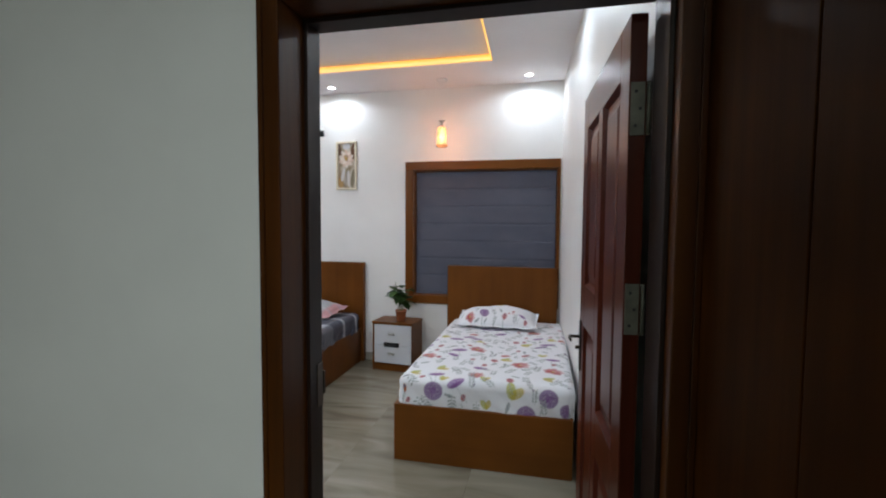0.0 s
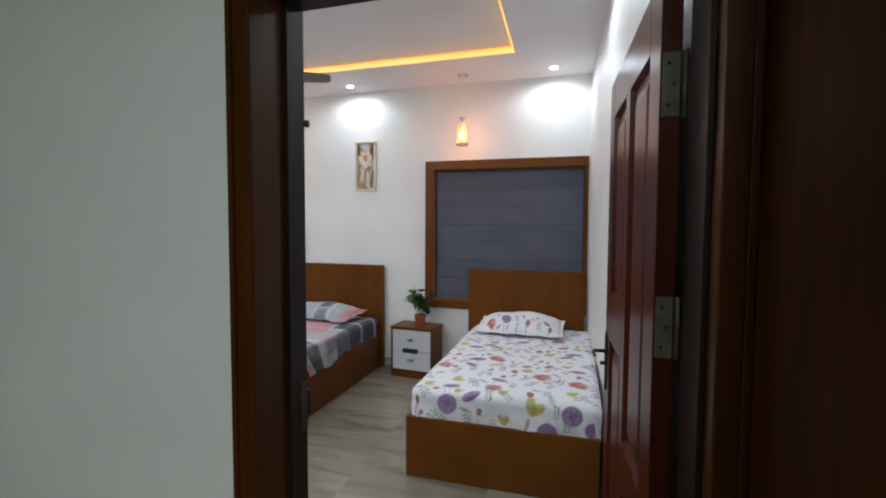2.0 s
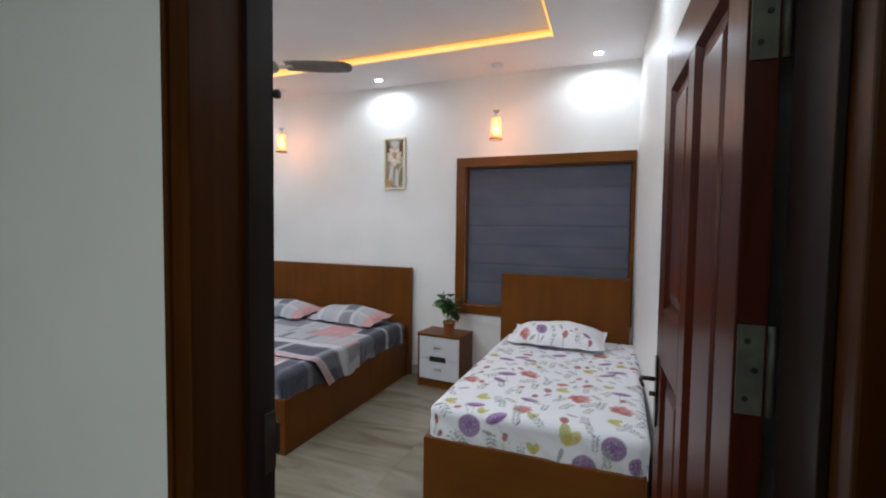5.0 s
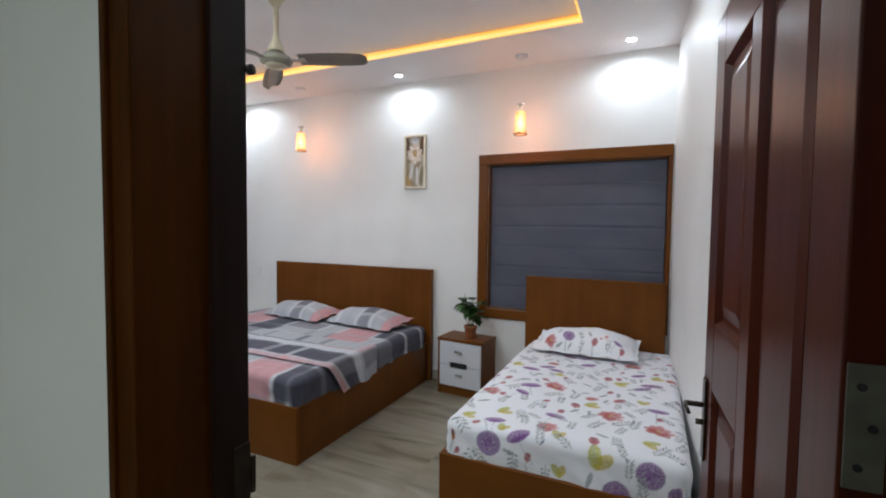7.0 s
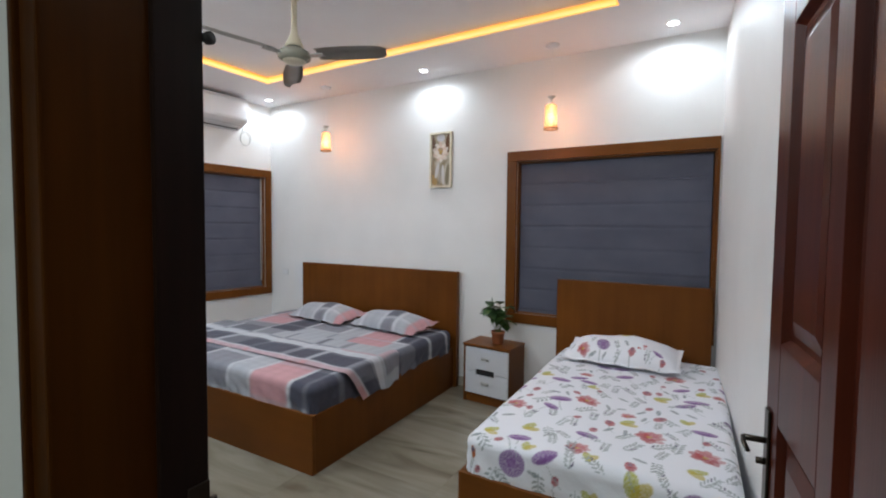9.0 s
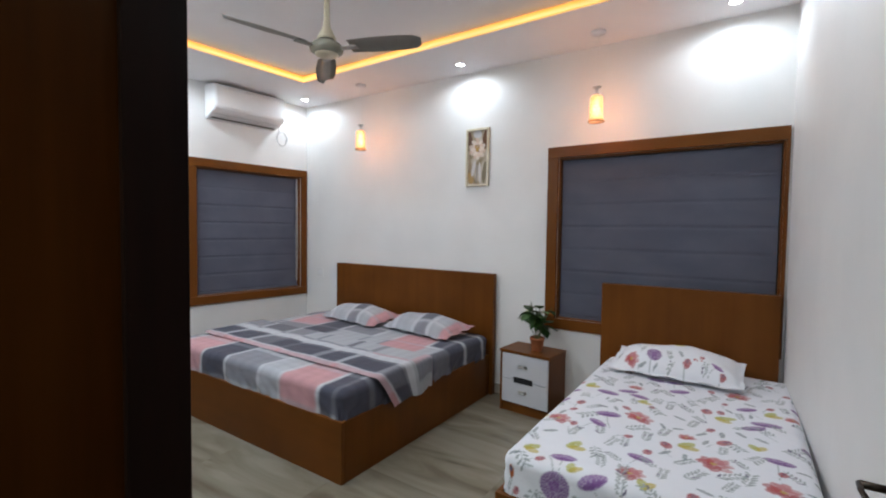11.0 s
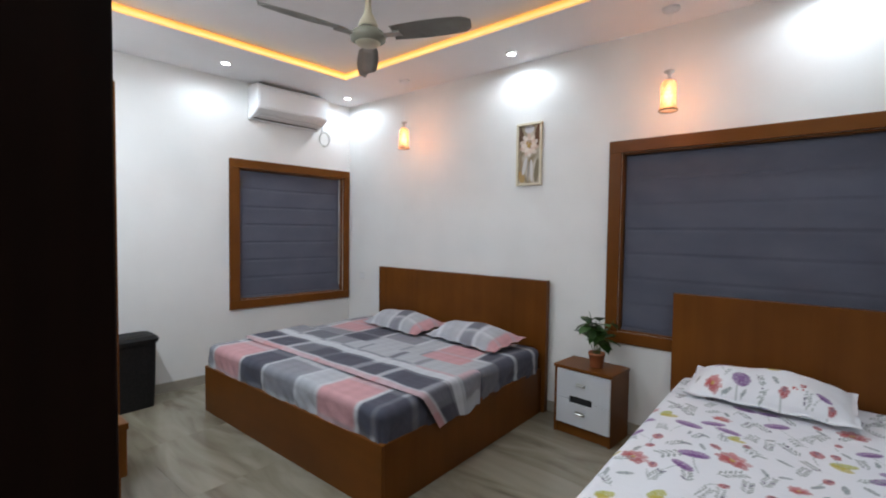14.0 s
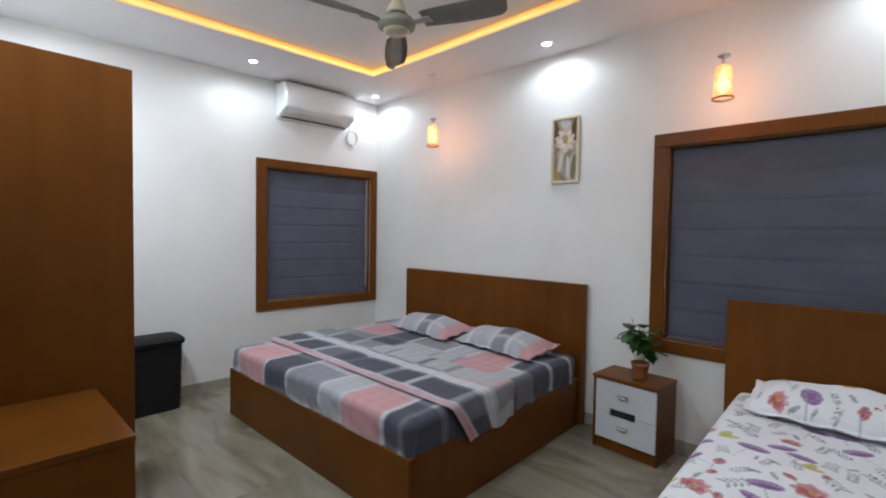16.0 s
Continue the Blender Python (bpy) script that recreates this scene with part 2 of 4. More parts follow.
def turned(profile, cx, cy, n=24, bm=None):
    """A turned form about an upright axis: profile of (radius, z)."""
    bm = bm or bmesh.new()
    rings = []
    for r, z in profile:
        rings.append([bm.verts.new((cx + max(r, 1e-4) * math.cos(2 * math.pi * k / n), cy + max(r, 1e-4) * math.sin(2 * math.pi * k / n), z)) for k in range(n)])
    for a, b in zip(rings, rings[1:]):
        for k in range(n):
            bm.faces.new((a[k], a[(k + 1) % n], b[(k + 1) % n], b[k]))
    bmesh.ops.recalc_face_normals(bm, faces=bm.faces[:])
    return bm


def tube(points, radius, n=8, bm=None, closed=False):
    """A round bar through points."""
    bm = bm or bmesh.new()
    pts = [Vector(p) for p in points]
    rings = []
    for i, p in enumerate(pts):
        if closed:
            d = pts[(i + 1) % len(pts)] - pts[i - 1]
        else:
            d = pts[min(i + 1, len(pts) - 1)] - pts[max(i - 1, 0)]
        d.normalize()
        side = d.cross(Vector((0.13, 0.27, 0.95))).normalized()
        up = side.cross(d)
        rings.append([bm.verts.new(p + radius * (math.cos(2 * math.pi * k / n) * side + math.sin(2 * math.pi * k / n) * up)) for k in range(n)])
    pairs = list(zip(rings, rings[1:])) + ([(rings[-1], rings[0])] if closed else [])
    for a, b in pairs:
        for k in range(n):
            bm.faces.new((a[k], a[(k + 1) % n], b[(k + 1) % n], b[k]))
    if not closed:
        bm.faces.new(rings[0][::-1]), bm.faces.new(rings[-1])
    bmesh.ops.recalc_face_normals(bm, faces=bm.faces[:])
    return bm


def mesh_of(name, bm, mat, smooth=False):
    me = bpy.data.meshes.new(name)
    bm.to_mesh(me)
    bm.free()
    me.materials.append(mat)
    if smooth:
        for p in me.polygons:
            p.use_smooth = True
    return me


def thing(name, at, label, category, group="", kind=""):
    ob = new(name)
    ob.location = at
    ob.empty_display_size = 0.1
    return tagged(ob, label, category, group, kind)


def part(name, bm, mat, parent, label="", smooth=False):
    """One mesh object, built at its true place, under a thing or a part."""
    ob = new(name, bm if isinstance(bm, bpy.types.Mesh) else mesh_of(name, bm, mat, smooth))
    ob.parent = parent
    if parent.type == "EMPTY":
        ob.matrix_parent_inverse = Matrix.Translation(-Vector(parent.location))
    return tagged(ob, label)


def solid(name, bm, mat, label, category, kind="", smooth=False, group=""):
    return tagged(new(name, mesh_of(name, bm, mat, smooth)), label, category, group, kind)


def grid_mesh(name, pts, keep, colours, mat):
    """A smooth sheet from an array of places (rows, columns, 3) with a print colour per vertex."""
    rows, cols = pts.shape[:2]
    idx = np.arange(rows * cols).reshape(rows, cols)
    quads = np.stack([idx[:-1, :-1], idx[:-1, 1:], idx[1:, 1:], idx[1:, :-1]], -1).reshape(-1, 4)
    ok = (keep[:-1, :-1] & keep[:-1, 1:] & keep[1:, 1:] & keep[1:, :-1]).ravel()
    quads = quads[ok]
    used = np.unique(quads)
    back = np.full(rows * cols, -1)
    back[used] = np.arange(len(used))
    me = bpy.data.meshes.new(name)
    me.from_pydata(pts.reshape(-1, 3)[used].tolist(), [], back[quads].tolist())
    if colours is not None:
        layer = me.color_attributes.new("print", "FLOAT_COLOR", "POINT")
        rgba = np.concatenate([colours.reshape(-1, 3)[used], np.ones((len(used), 1))], 1)
        layer.data.foreach_set("color", rgba.astype(np.float32).ravel())
    me.materials.append(mat)
    me.polygons.foreach_set("use_smooth", np.ones(len(me.polygons), bool))
    return me


# ---- structure ----
def west(y):
    return 0.05 + 0.098 * y


def east(y):
    return 4.668 - 0.042 * y


YS, YH = -3.28, -3.462     # room face and hall face of the door wall
DX0, DX1, DTOP = 3.751, 4.845, 2.125   # outer edges of the door frame
HY = -8.2                  # far end of the passage
W1 = (3.16, 4.632, 0.74, 2.05)          # opening of the window in the head wall: x0, x1, z0, z1
W2 = (-1.25, -0.085, 0.755, 2.05)       # opening of the window in the side wall: y0, y1, z0, z1

solid("floor", prism(bmesh.new(), [(-2.6, HY - 0.2), (5.6, HY - 0.2), (5.6, 0.3), (-2.6, 0.3)], -0.12, -0.006), M_GROUT, "polished beige tiled floor with soft grey streaks", "floor", "structure")

bm = bmesh.new()
TOPZ = 3.2
xl, xr = -0.35, 5.1
box(bm, xl, W1[0], 0, 0.22, 0, TOPZ), box(bm, W1[1], xr, 0, 0.22, 0, TOPZ)
box(bm, W1[0], W1[1], 0, 0.22, 0, W1[2]), box(bm, W1[0], W1[1], 0, 0.22, W1[3], TOPZ)
solid("wall_north", bm, M_WALL, "white painted wall behind the bed heads", "wall", "structure")

bm = bmesh.new()


def west_block(y0, y1, z0, z1):
    prism(bm, [(west(y0) - 0.22, y0), (west(y0), y0), (west(y1), y1), (west(y1) - 0.22, y1)], z0, z1)


west_block(YS, W2[0], 0, TOPZ), west_block(W2[1], 0, 0, TOPZ)
west_block(W2[0], W2[1], 0, W2[2]), west_block(W2[0], W2[1], W2[3], TOPZ)
solid("wall_west", bm, M_WALL, "white painted side wall with a blind-covered window", "wall", "structure")
solid("wall_east", prism(bmesh.new(), [(east(YS), YS), (5.2, YS), (5.2, 0), (east(0), 0)], 0, TOPZ), M_WALL, "plain white painted side wall", "wall", "structure")
bm = bmesh.new()
box(bm, -2.5, DX0, YH, YS, 0, TOPZ), box(bm, DX1, 5.5, YH, YS, 0, TOPZ), box(bm, DX0, DX1, YH, YS, DTOP, TOPZ)
solid("wall_south", bm, M_WALL, "white painted wall with the bedroom doorway", "wall", "structure")

# tray ceiling: lower border, fascia and raised middle
TRAY = [(0.765, -0.625), (0.60, -2.72), (4.10, -2.72), (4.05, -0.655)]
bm = bmesh.new()
outer = [(-0.5, 0.0), (-0.5, YS), (5.1, YS), (5.1, 0.0)]
lo_o, lo_i = [bm.verts.new((x, y, CEIL)) for x, y in outer], [bm.verts.new((x, y, CEIL)) for x, y in TRAY]
hi_i = [bm.verts.new((x, y, RAISED)) for x, y in TRAY]
for i in range(4):
    j = (i + 1) % 4
    bm.faces.new((lo_o[i], lo_o[j], lo_i[j], lo_i[i]))
    bm.faces.new((lo_i[i], lo_i[j], hi_i[j], hi_i[i]))
bm.faces.new(hi_i)
box(bm, -0.5, 5.1, YS, 0, RAISED + 0.004, RAISED + 0.15)
bmesh.ops.recalc_face_normals(bm, faces=bm.faces[:])
solid("ceiling", bm, M_CEIL, "white tray ceiling with a raised middle", "ceiling", "structure")

led = thing("led_strip", (2.4, -1.65, CEIL), "warm yellow LED strip and its glow round the raised ceiling edge", "LED strip")
cx, cy = 2.4, -1.66
for i in range(4):
    (ax, ay), (bx, by) = TRAY[i], TRAY[(i + 1) % 4]
    n = Vector((by - ay, ax - bx, 0)).normalized()
    if n.dot(Vector((cx - ax, cy - ay, 0))) < 0:
        n = -n
    p0, p1 = Vector((ax, ay, 0)) + n * 0.002, Vector((bx, by, 0)) + n * 0.002
    q0, q1 = p0 + n * 0.012, p1 + n * 0.012
    bm = prism(bmesh.new(), [(p0.x, p0.y), (p1.x, p1.y), (q1.x, q1.y), (q0.x, q0.y)], CEIL + 0.006, CEIL + 0.056)
    bmesh.ops.recalc_face_normals(bm, faces=bm.faces[:])
    part("strip", bm, M_LED, led)

# the passage outside
solid("hall_wall_west", B(-2.6, -2.5, HY, YH, 0, 2.9), M_WALL, "plain white wall of the passage", "wall", "structure")
solid("hall_wall_east", B(5.5, 5.6, HY, YH, 0, 2.9), M_WALL, "plain white wall of the passage", "wall", "structure")
solid("hall_wall_south", B(-2.6, 5.6, HY - 0.1, HY, 0, 2.9), M_WALL, "plain white end wall of the passage", "wall", "structure")
solid("hall_ceiling", B(-2.6, 5.6, HY - 0.1, YH, 2.8, 2.9), M_CEIL, "plain white ceiling of the passage", "ceiling", "structure")

# skirting
skirt = thing("baseboard", (0, 0, 0), "low beige tile skirting along the walls", "baseboard", kind="structure")
part("north_run", B(west(0), east(0), -0.012, -0.001, 0, 0.085, 0.002, 1), M_SKIRT, skirt)
part("west_run", prism(bmesh.new(), [(west(-3.27) + 0.001, -3.27), (west(-3.27) + 0.013, -3.27), (west(-0.02) + 0.013, -0.014), (west(-0.02) + 0.001, -0.014)], 0, 0.085), M_SKIRT, skirt)
part("east_run", prism(bmesh.new(), [(east(-3.27) - 0.013, -3.27), (east(-3.27) - 0.001, -3.27), (east(-0.02) - 0.001, -0.014), (east(-0.02) - 0.013, -0.014)], 0, 0.085), M_SKIRT, skirt)


# ---- windows and blinds ----
def window(number, frame_of, spec, trims, label):
    """frame_of(u, depth, z): place on the wall; u along it, depth into the room."""
    u0, u1, z0, z1 = spec
    tl, tr, tb, tt = trims
    w = thing("window_%d" % number, frame_of((u0 + u1) / 2, 0, z0), label, "window", kind="structure")

    def bar(name, ua, ub, za, zb, da, db, mat):
        b = bmesh.new()
        plan = [frame_of(ua, da, 0)[:2], frame_of(ub, da, 0)[:2], frame_of(ub, db, 0)[:2], frame_of(ua, db, 0)[:2]]
        prism(b, plan, za, zb)
        bmesh.ops.recalc_face_normals(b, faces=b.faces[:])
        bmesh.ops.bevel(b, geom=b.edges[:], offset=0.003, segments=1, affect="EDGES")
        return part(name, b, mat, w)

    bar("trim_top", u0 - tl, u1 + tr, z1, z1 + tt, -0.002, 0.022, M_TEAK_X)
    bar("trim_bottom", u0 - tl, u1 + tr, z0 - tb, z0, -0.002, 0.022, M_TEAK_X)
    bar("trim_left", u0 - tl, u0, z0 + 0.0005, z1 - 0.0005, -0.002, 0.020, M_TEAK)
    bar("trim_right", u1, u1 + tr, z0 + 0.0005, z1 - 0.0005, -0.002, 0.020, M_TEAK)
    # lining of the opening
    bar("lining_left", u0, u0 + 0.012, z0, z1, -0.14, -0.003, M_TEAK)
    bar("lining_right", u1 - 0.012, u1, z0, z1, -0.14, -0.003, M_TEAK)
    bar("lining_top", u0 + 0.0125, u1 - 0.0125, z1 - 0.012, z1, -0.14, -0.003, M_TEAK_X)
    bar("lining_bottom", u0 + 0.0125, u1 - 0.0125, z0, z0 + 0.012, -0.14, -0.003, M_TEAK_X)
    bar("back_panel", u0, u1, z0, z1, -0.17, -0.142, M_DARK)
    return w


def roman_blind(frame_of, spec, folds, cord_u, label):
    u0, u1, z0, z1 = spec
    u0, u1, z0, z1 = u0 + 0.018, u1 - 0.018, z0 + 0.03, z1 - 0.014
    bl = thing("roman_blind", frame_of((u0 + u1) / 2, -0.03, z1), label, "blind", "window blinds")
    us, zs = np.linspace(u0, u1, 40), np.linspace(z0, z1, folds * 16 + 1)
    rng = np.random.RandomState(folds)
    pts = np.zeros((len(zs), len(us), 3))
    for i, z in enumerate(zs):
        f = (z1 - z) / (z1 - z0) * folds
        k = f % 1.0
        for j, u in enumerate(us):
            wob = 0.004 * math.sin(5.3 * u + 2.1 * math.floor(f)) + 0.002 * noise.noise((u * 6, z * 6, folds))
            d = -0.045 + 0.002 * k ** 3 - (0.0038 if 0.955 < k or k < 0.02 else 0) + 0.15 * wob
            pts[i, j] = frame_of(u, d, z + 0.002 * math.sin(3 * u + math.floor(f)))
    part("fabric", grid_mesh("fabric", pts, np.ones(pts.shape[:2], bool), None, M_BLIND), M_BLIND, bl)
    b = bmesh.new()
    plan = [frame_of(u0, -0.05, 0)[:2], frame_of(u1, -0.05, 0)[:2], frame_of(u1, -0.028, 0)[:2], frame_of(u0, -0.028, 0)[:2]]
    prism(b, plan, z0 - 0.018, z0 + 0.004)
    bmesh.ops.recalc_face_normals(b, faces=b.faces[:])
    part("bottom_bar", b, M_BLIND, bl)
    if cord_u is not None:
        part("pull_cord", tube([frame_of(cord_u, -0.02, z1), frame_of(cord_u + 0.006, -0.018, 1.2), frame_of(cord_u - 0.004, -0.018, 0.83), frame_of(cord_u - 0.016, -0.018, 0.86), frame_of(cord_u - 0.012, -0.02, z1)], 0.003, 6), M_CORD, bl, "thin pale pull cord")
    return bl


north_at = lambda u, d, z: (u, -d, z)
west_at = lambda u, d, z: (west(u) + d, u, z)
window(1, north_at, W1, (0.088, 0.022, 0.085, 0.087), "wide window with a flat teak surround and closed blind")
roman_blind(north_at, W1, 7, None, "slate-grey fabric roman blind let down over the wide window")
window(2, west_at, W2, (0.095, 0.075, 0.085, 0.085), "window with a flat teak surround and closed blind")
roman_blind(west_at, W2, 7, -0.115, "slate-grey fabric roman blind let down over the side window")


# ---- doorway and door ----
door = thing("door_frame", (4.3, -3.39, 0), "dark polished wooden door frame in the white wall", "door frame", kind="structure")
FY0, FY1 = YH - 0.012, YS + 0.012
JL, JR, HEAD = 3.810, 4.790, 2.084
for name, x0, x1 in (("jamb", DX0, JL), ("jamb", JR, DX1)):
    part(name, B(x0, x1, FY0, FY1, 0, DTOP, 0.004), M_FRAME, door)
part("head", B(JL + 0.0005, JR - 0.0005, FY0, FY1, HEAD, DTOP, 0.004), M_FRAME, door)
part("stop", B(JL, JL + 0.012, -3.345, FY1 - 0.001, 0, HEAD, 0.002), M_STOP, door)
# made wider than the left stop, its dark colour standing for the shaded reveal
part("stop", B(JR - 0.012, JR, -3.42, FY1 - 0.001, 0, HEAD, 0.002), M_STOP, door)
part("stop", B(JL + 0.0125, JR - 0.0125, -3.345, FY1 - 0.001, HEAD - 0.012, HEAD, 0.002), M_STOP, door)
part("bead", B(DX0 - 0.001, DX0 + 0.014, FY0 - 0.008, FY0 + 0.004, 0, DTOP, 0.003), M_FRAME, door)
part("bead", B(DX1 - 0.014, DX1 + 0.001, FY0 - 0.008, FY0 + 0.004, 0, DTOP, 0.003), M_FRAME, door)
part("strike_plate", B(JL + 0.011, JL + 0.0145, -3.305, -3.2685, 0.915, 1.052, 0.001, 1), M_BRONZE, door, "small worn metal strike plate")
part("strike_lip", B(JL + 0.007, JL + 0.0165, -3.2665, -3.256, 0.945, 1.02, 0.002, 1), M_BRONZE, door, "worn metal lip of the strike plate")
bm = tube([(JL - 0.006, YS + 0.012, 1.772), (JL + 0.008, YS + 0.020, 1.772)], 0.006, 10)
tube([(JL + 0.007, YS + 0.020, 1.772), (JL + 0.017, YS + 0.022, 1.772)], 0.010, 14, bm)
part("bolt_knob", bm, M_DARK, door, "small black knob on the jamb", smooth=True)

# the open leaf, built along +u from its hinge and swung against the side wall
LEAF_W, LEAF_H, LEAF_T = 0.86, 2.045, 0.044
hinge = Vector((4.7205, -3.262, 0.008))
swing = math.atan2(4.677 - hinge.x, -2.42 - hinge.y) * -1   # angle from +y towards -x
door_leaf = thing("door_leaf", hinge, "open reddish mahogany panelled door with a bronze lever", "door")


def leaf_place(bm):
    """u along the leaf, w through it (w = 0 is the face that shows), z up."""
    du, dw = Vector((-math.sin(swing), math.cos(swing), 0)), Vector((math.cos(swing), math.sin(swing), 0))
    for v in bm.verts:
        u, w, z = v.co
        v.co = hinge + u * du + w * dw + Vector((0, 0, z))
    bmesh.ops.recalc_face_normals(bm, faces=bm.faces[:])
    return bm


ST = 0.115
HS, FS = (0.64, 0.80), (1.04, 1.22)     # cross rails of the hinge-side and the lock-side column
PANELS = [(ST, 0.395, HS[1], 1.90), (0.47, LEAF_W - ST, FS[1], 1.90), (ST, 0.395, 0.24, HS[0]), (0.47, LEAF_W - ST, 0.24, FS[0])]
part("stile", leaf_place(B(0, ST, 0, LEAF_T, 0, LEAF_H, 0.003)), M_DOOR, door_leaf)
part("stile", leaf_place(B(LEAF_W - ST, LEAF_W, 0, LEAF_T, 0, LEAF_H, 0.003)), M_DOOR, door_leaf)
part("stile", leaf_place(B(0.395, 0.47, 0, LEAF_T, 0.2405, 1.8995, 0.003)), M_DOOR, door_leaf)
part("rail", leaf_place(B(ST, LEAF_W - ST, 0, LEAF_T, 1.90, LEAF_H, 0.003)), M_DOOR, door_leaf)
part("rail", leaf_place(B(ST, LEAF_W - ST, 0, LEAF_T, 0, 0.24, 0.003)), M_DOOR, door_leaf)
part("rail", leaf_place(B(ST, 0.3948, 0, LEAF_T, *HS, 0.003)), M_DOOR, door_leaf)
part("rail", leaf_place(B(0.4702, LEAF_W - ST, 0, LEAF_T, *FS, 0.003)), M_DOOR, door_leaf)
for u0, u1, z0, z1 in PANELS:
    b = bmesh.new()
    loops = []
    for inset, w in ((0.0, 0.0), (0.014, 0.016), (0.026, 0.017), (0.062, 0.006)):
        loops.append([b.verts.new(p) for p in ((u0 + inset, w, z0 + inset), (u1 - inset, w, z0 + inset), (u1 - inset, w, z1 - inset), (u0 + inset, w, z1 - inset))])
    for a, c in zip(loops, loops[1:]):
        for k in range(4):
            b.faces.new((a[k], a[(k + 1) % 4], c[(k + 1) % 4], c[k]))
    b.faces.new(loops[-1])
    back = [b.verts.new(p) for p in ((u0, LEAF_T - 0.006, z0), (u1, LEAF_T - 0.006, z0), (u1, LEAF_T - 0.006, z1), (u0, LEAF_T - 0.006, z1))]
    b.faces.new(back[::-1])
    for k in range(4):
        b.faces.new((loops[0][k], back[k], back[(k + 1) % 4], loops[0][(k + 1) % 4]))
    part("panel", leaf_place(b), M_DOOR, door_leaf)
lock = part("lock_plate", leaf_place(B(LEAF_W - 0.062, LEAF_W - 0.022, -0.007, -0.0005, 0.82, 1.05, 0.003)), M_BRONZE, door_leaf, "dark bronze lock plate")
lv = tube([(LEAF_W - 0.042, 0, 0.975), (LEAF_W - 0.042, -0.05, 0.975)], 0.0075, 10)
tube([(LEAF_W - 0.038, -0.05, 0.975), (LEAF_W - 0.075, -0.055, 0.977), (LEAF_W - 0.105, -0.05, 0.970)], 0.0052, 10, lv)
part("lever", leaf_place(lv), M_BRONZE, lock, smooth=True)
part("key_knob", leaf_place(tube([(LEAF_W - 0.042, 0, 0.925), (LEAF_W - 0.042, -0.024, 0.925)], 0.008, 12)), M_BRONZE, lock, smooth=True)
for hz in (1.725, 1.185, 0.30):
    hg = part("hinge", leaf_place(B(-0.0035, -0.0005, 0.004, 0.040, hz, hz + 0.14, 0.0005, 1)), M_HINGE, door_leaf, "dull zinc butt hinge")
    part("pin", leaf_place(tube([(-0.003, 0.049, hz), (-0.003, 0.049, hz + 0.14)], 0.006, 10)), M_HINGE, hg, smooth=True)
    for dz in (0.025, 0.07, 0.115):
        part("screw", leaf_place(tube([(-0.0055, 0.021 + 0.007 * math.cos(90 * dz), hz + dz), (-0.003, 0.021 + 0.007 * math.cos(90 * dz), hz + dz)], 0.0045, 8)), M_DARK, hg)

# wooden panelling beside the doorway in the passage
hp = thing("wood_panelling", (4.9, -4.3, 0), "dark brown wooden panelling beside the doorway in the passage", "panelling", kind="structure")
for k in range(3):
    y1 = YH - 0.001 - k * 0.42
    part("panel", B(4.846, 4.895, y1 - 0.416, y1, 0, 2.795, 0.003), M_HALLWOOD, hp)


# ---- printed cloth ----
SLATE, GREY, PALE, PINK, WHITE = (np.array(c) for c in ((0.066, 0.068, 0.094), (0.22, 0.225, 0.255), (0.38, 0.395, 0.43), (0.50, 0.275, 0.29), (0.50, 0.515, 0.55)))
TONES = {"s": SLATE, "g": GREY, "p": PALE, "r": PINK, "w": WHITE, "d": 0.55 * SLATE + 0.45 * GREY, "q": 0.6 * PINK + 0.4 * PALE}


def checks(u, v, ucuts, vcuts, rows):
    """Woven checks: rows of one letter for each column, between the cuts along u and v; the weave softens every border."""
    table = np.array([[TONES[c] for c in row] for row in rows])
    col = 0
    for du, dv in ((0, 0), (0.010, 0.004), (-0.010, -0.004), (0.004, -0.010), (-0.004, 0.010)):
        wob_u, wob_v = u + du + 0.005 * np.sin(9 * v), v + dv + 0.005 * np.sin(8 * u)
        cu, cv = np.clip(np.searchsorted(ucuts, wob_u), 0, table.shape[1] - 1), np.clip(np.searchsorted(vcuts, wob_v), 0, table.shape[0] - 1)
        col = col + table[cv, cu] / 5
    thread = 1 + 0.035 * np.sin(u * 61 + 2 * np.sin(v * 3))[..., None] + 0.03 * np.sin(v * 83)[..., None]
    return np.clip(col * thread, 0, 1)


SHEET_U = [0.66, 0.685, 1.08, 1.105, 1.385, 1.415, 1.785, 1.815, 1.995, 2.025, 2.365, 2.395, 2.50, 2.535]
SHEET_V = [-1.985, -1.95, -1.60, -1.55, -0.93, -0.75, -0.71, -0.50, -0.46, -0.22, -0.18]
SHEET_ROWS = ["gwrwswgwpwrwsds", "pwqwdwpwpwqwdpd", "gwrwswgwpwrwsds", "pwqwdwpwpwqwdpd", "gwrwswgwpwrwsds", "gpgpsdpgpgrrppd",
              "pwqpdpppppqwwpd", "pwrwswgwpwrwsds", "pwqpdppwpppwppp", "gprwspgppwrwsds", "ppqwppppppqpppp", "gprwspgwpwrwsds"]


def sheet_checks(u, v):
    return checks(u, v, SHEET_U, SHEET_V, SHEET_ROWS)


def blanket_checks(u, v):
    return checks(u, v, [0.82, 0.87, 1.16, 1.21, 1.42, 1.58, 1.62, 1.93, 1.99, 2.18, 2.23, 2.56, 2.60, 2.72], [0.065, 0.085, 0.40, 0.45, 0.59, 0.64],
                  ["qqrqqqrqqqrqqqr", "wwwwwwwwwwwwwww", "spspdsdsgspsgds", "dpdpgdpdpdpdpgd", "wwwwwwwwwwwwwww", "pgpgpgpgpgpqppp", "gpdpgpgpdpgpqgp"])


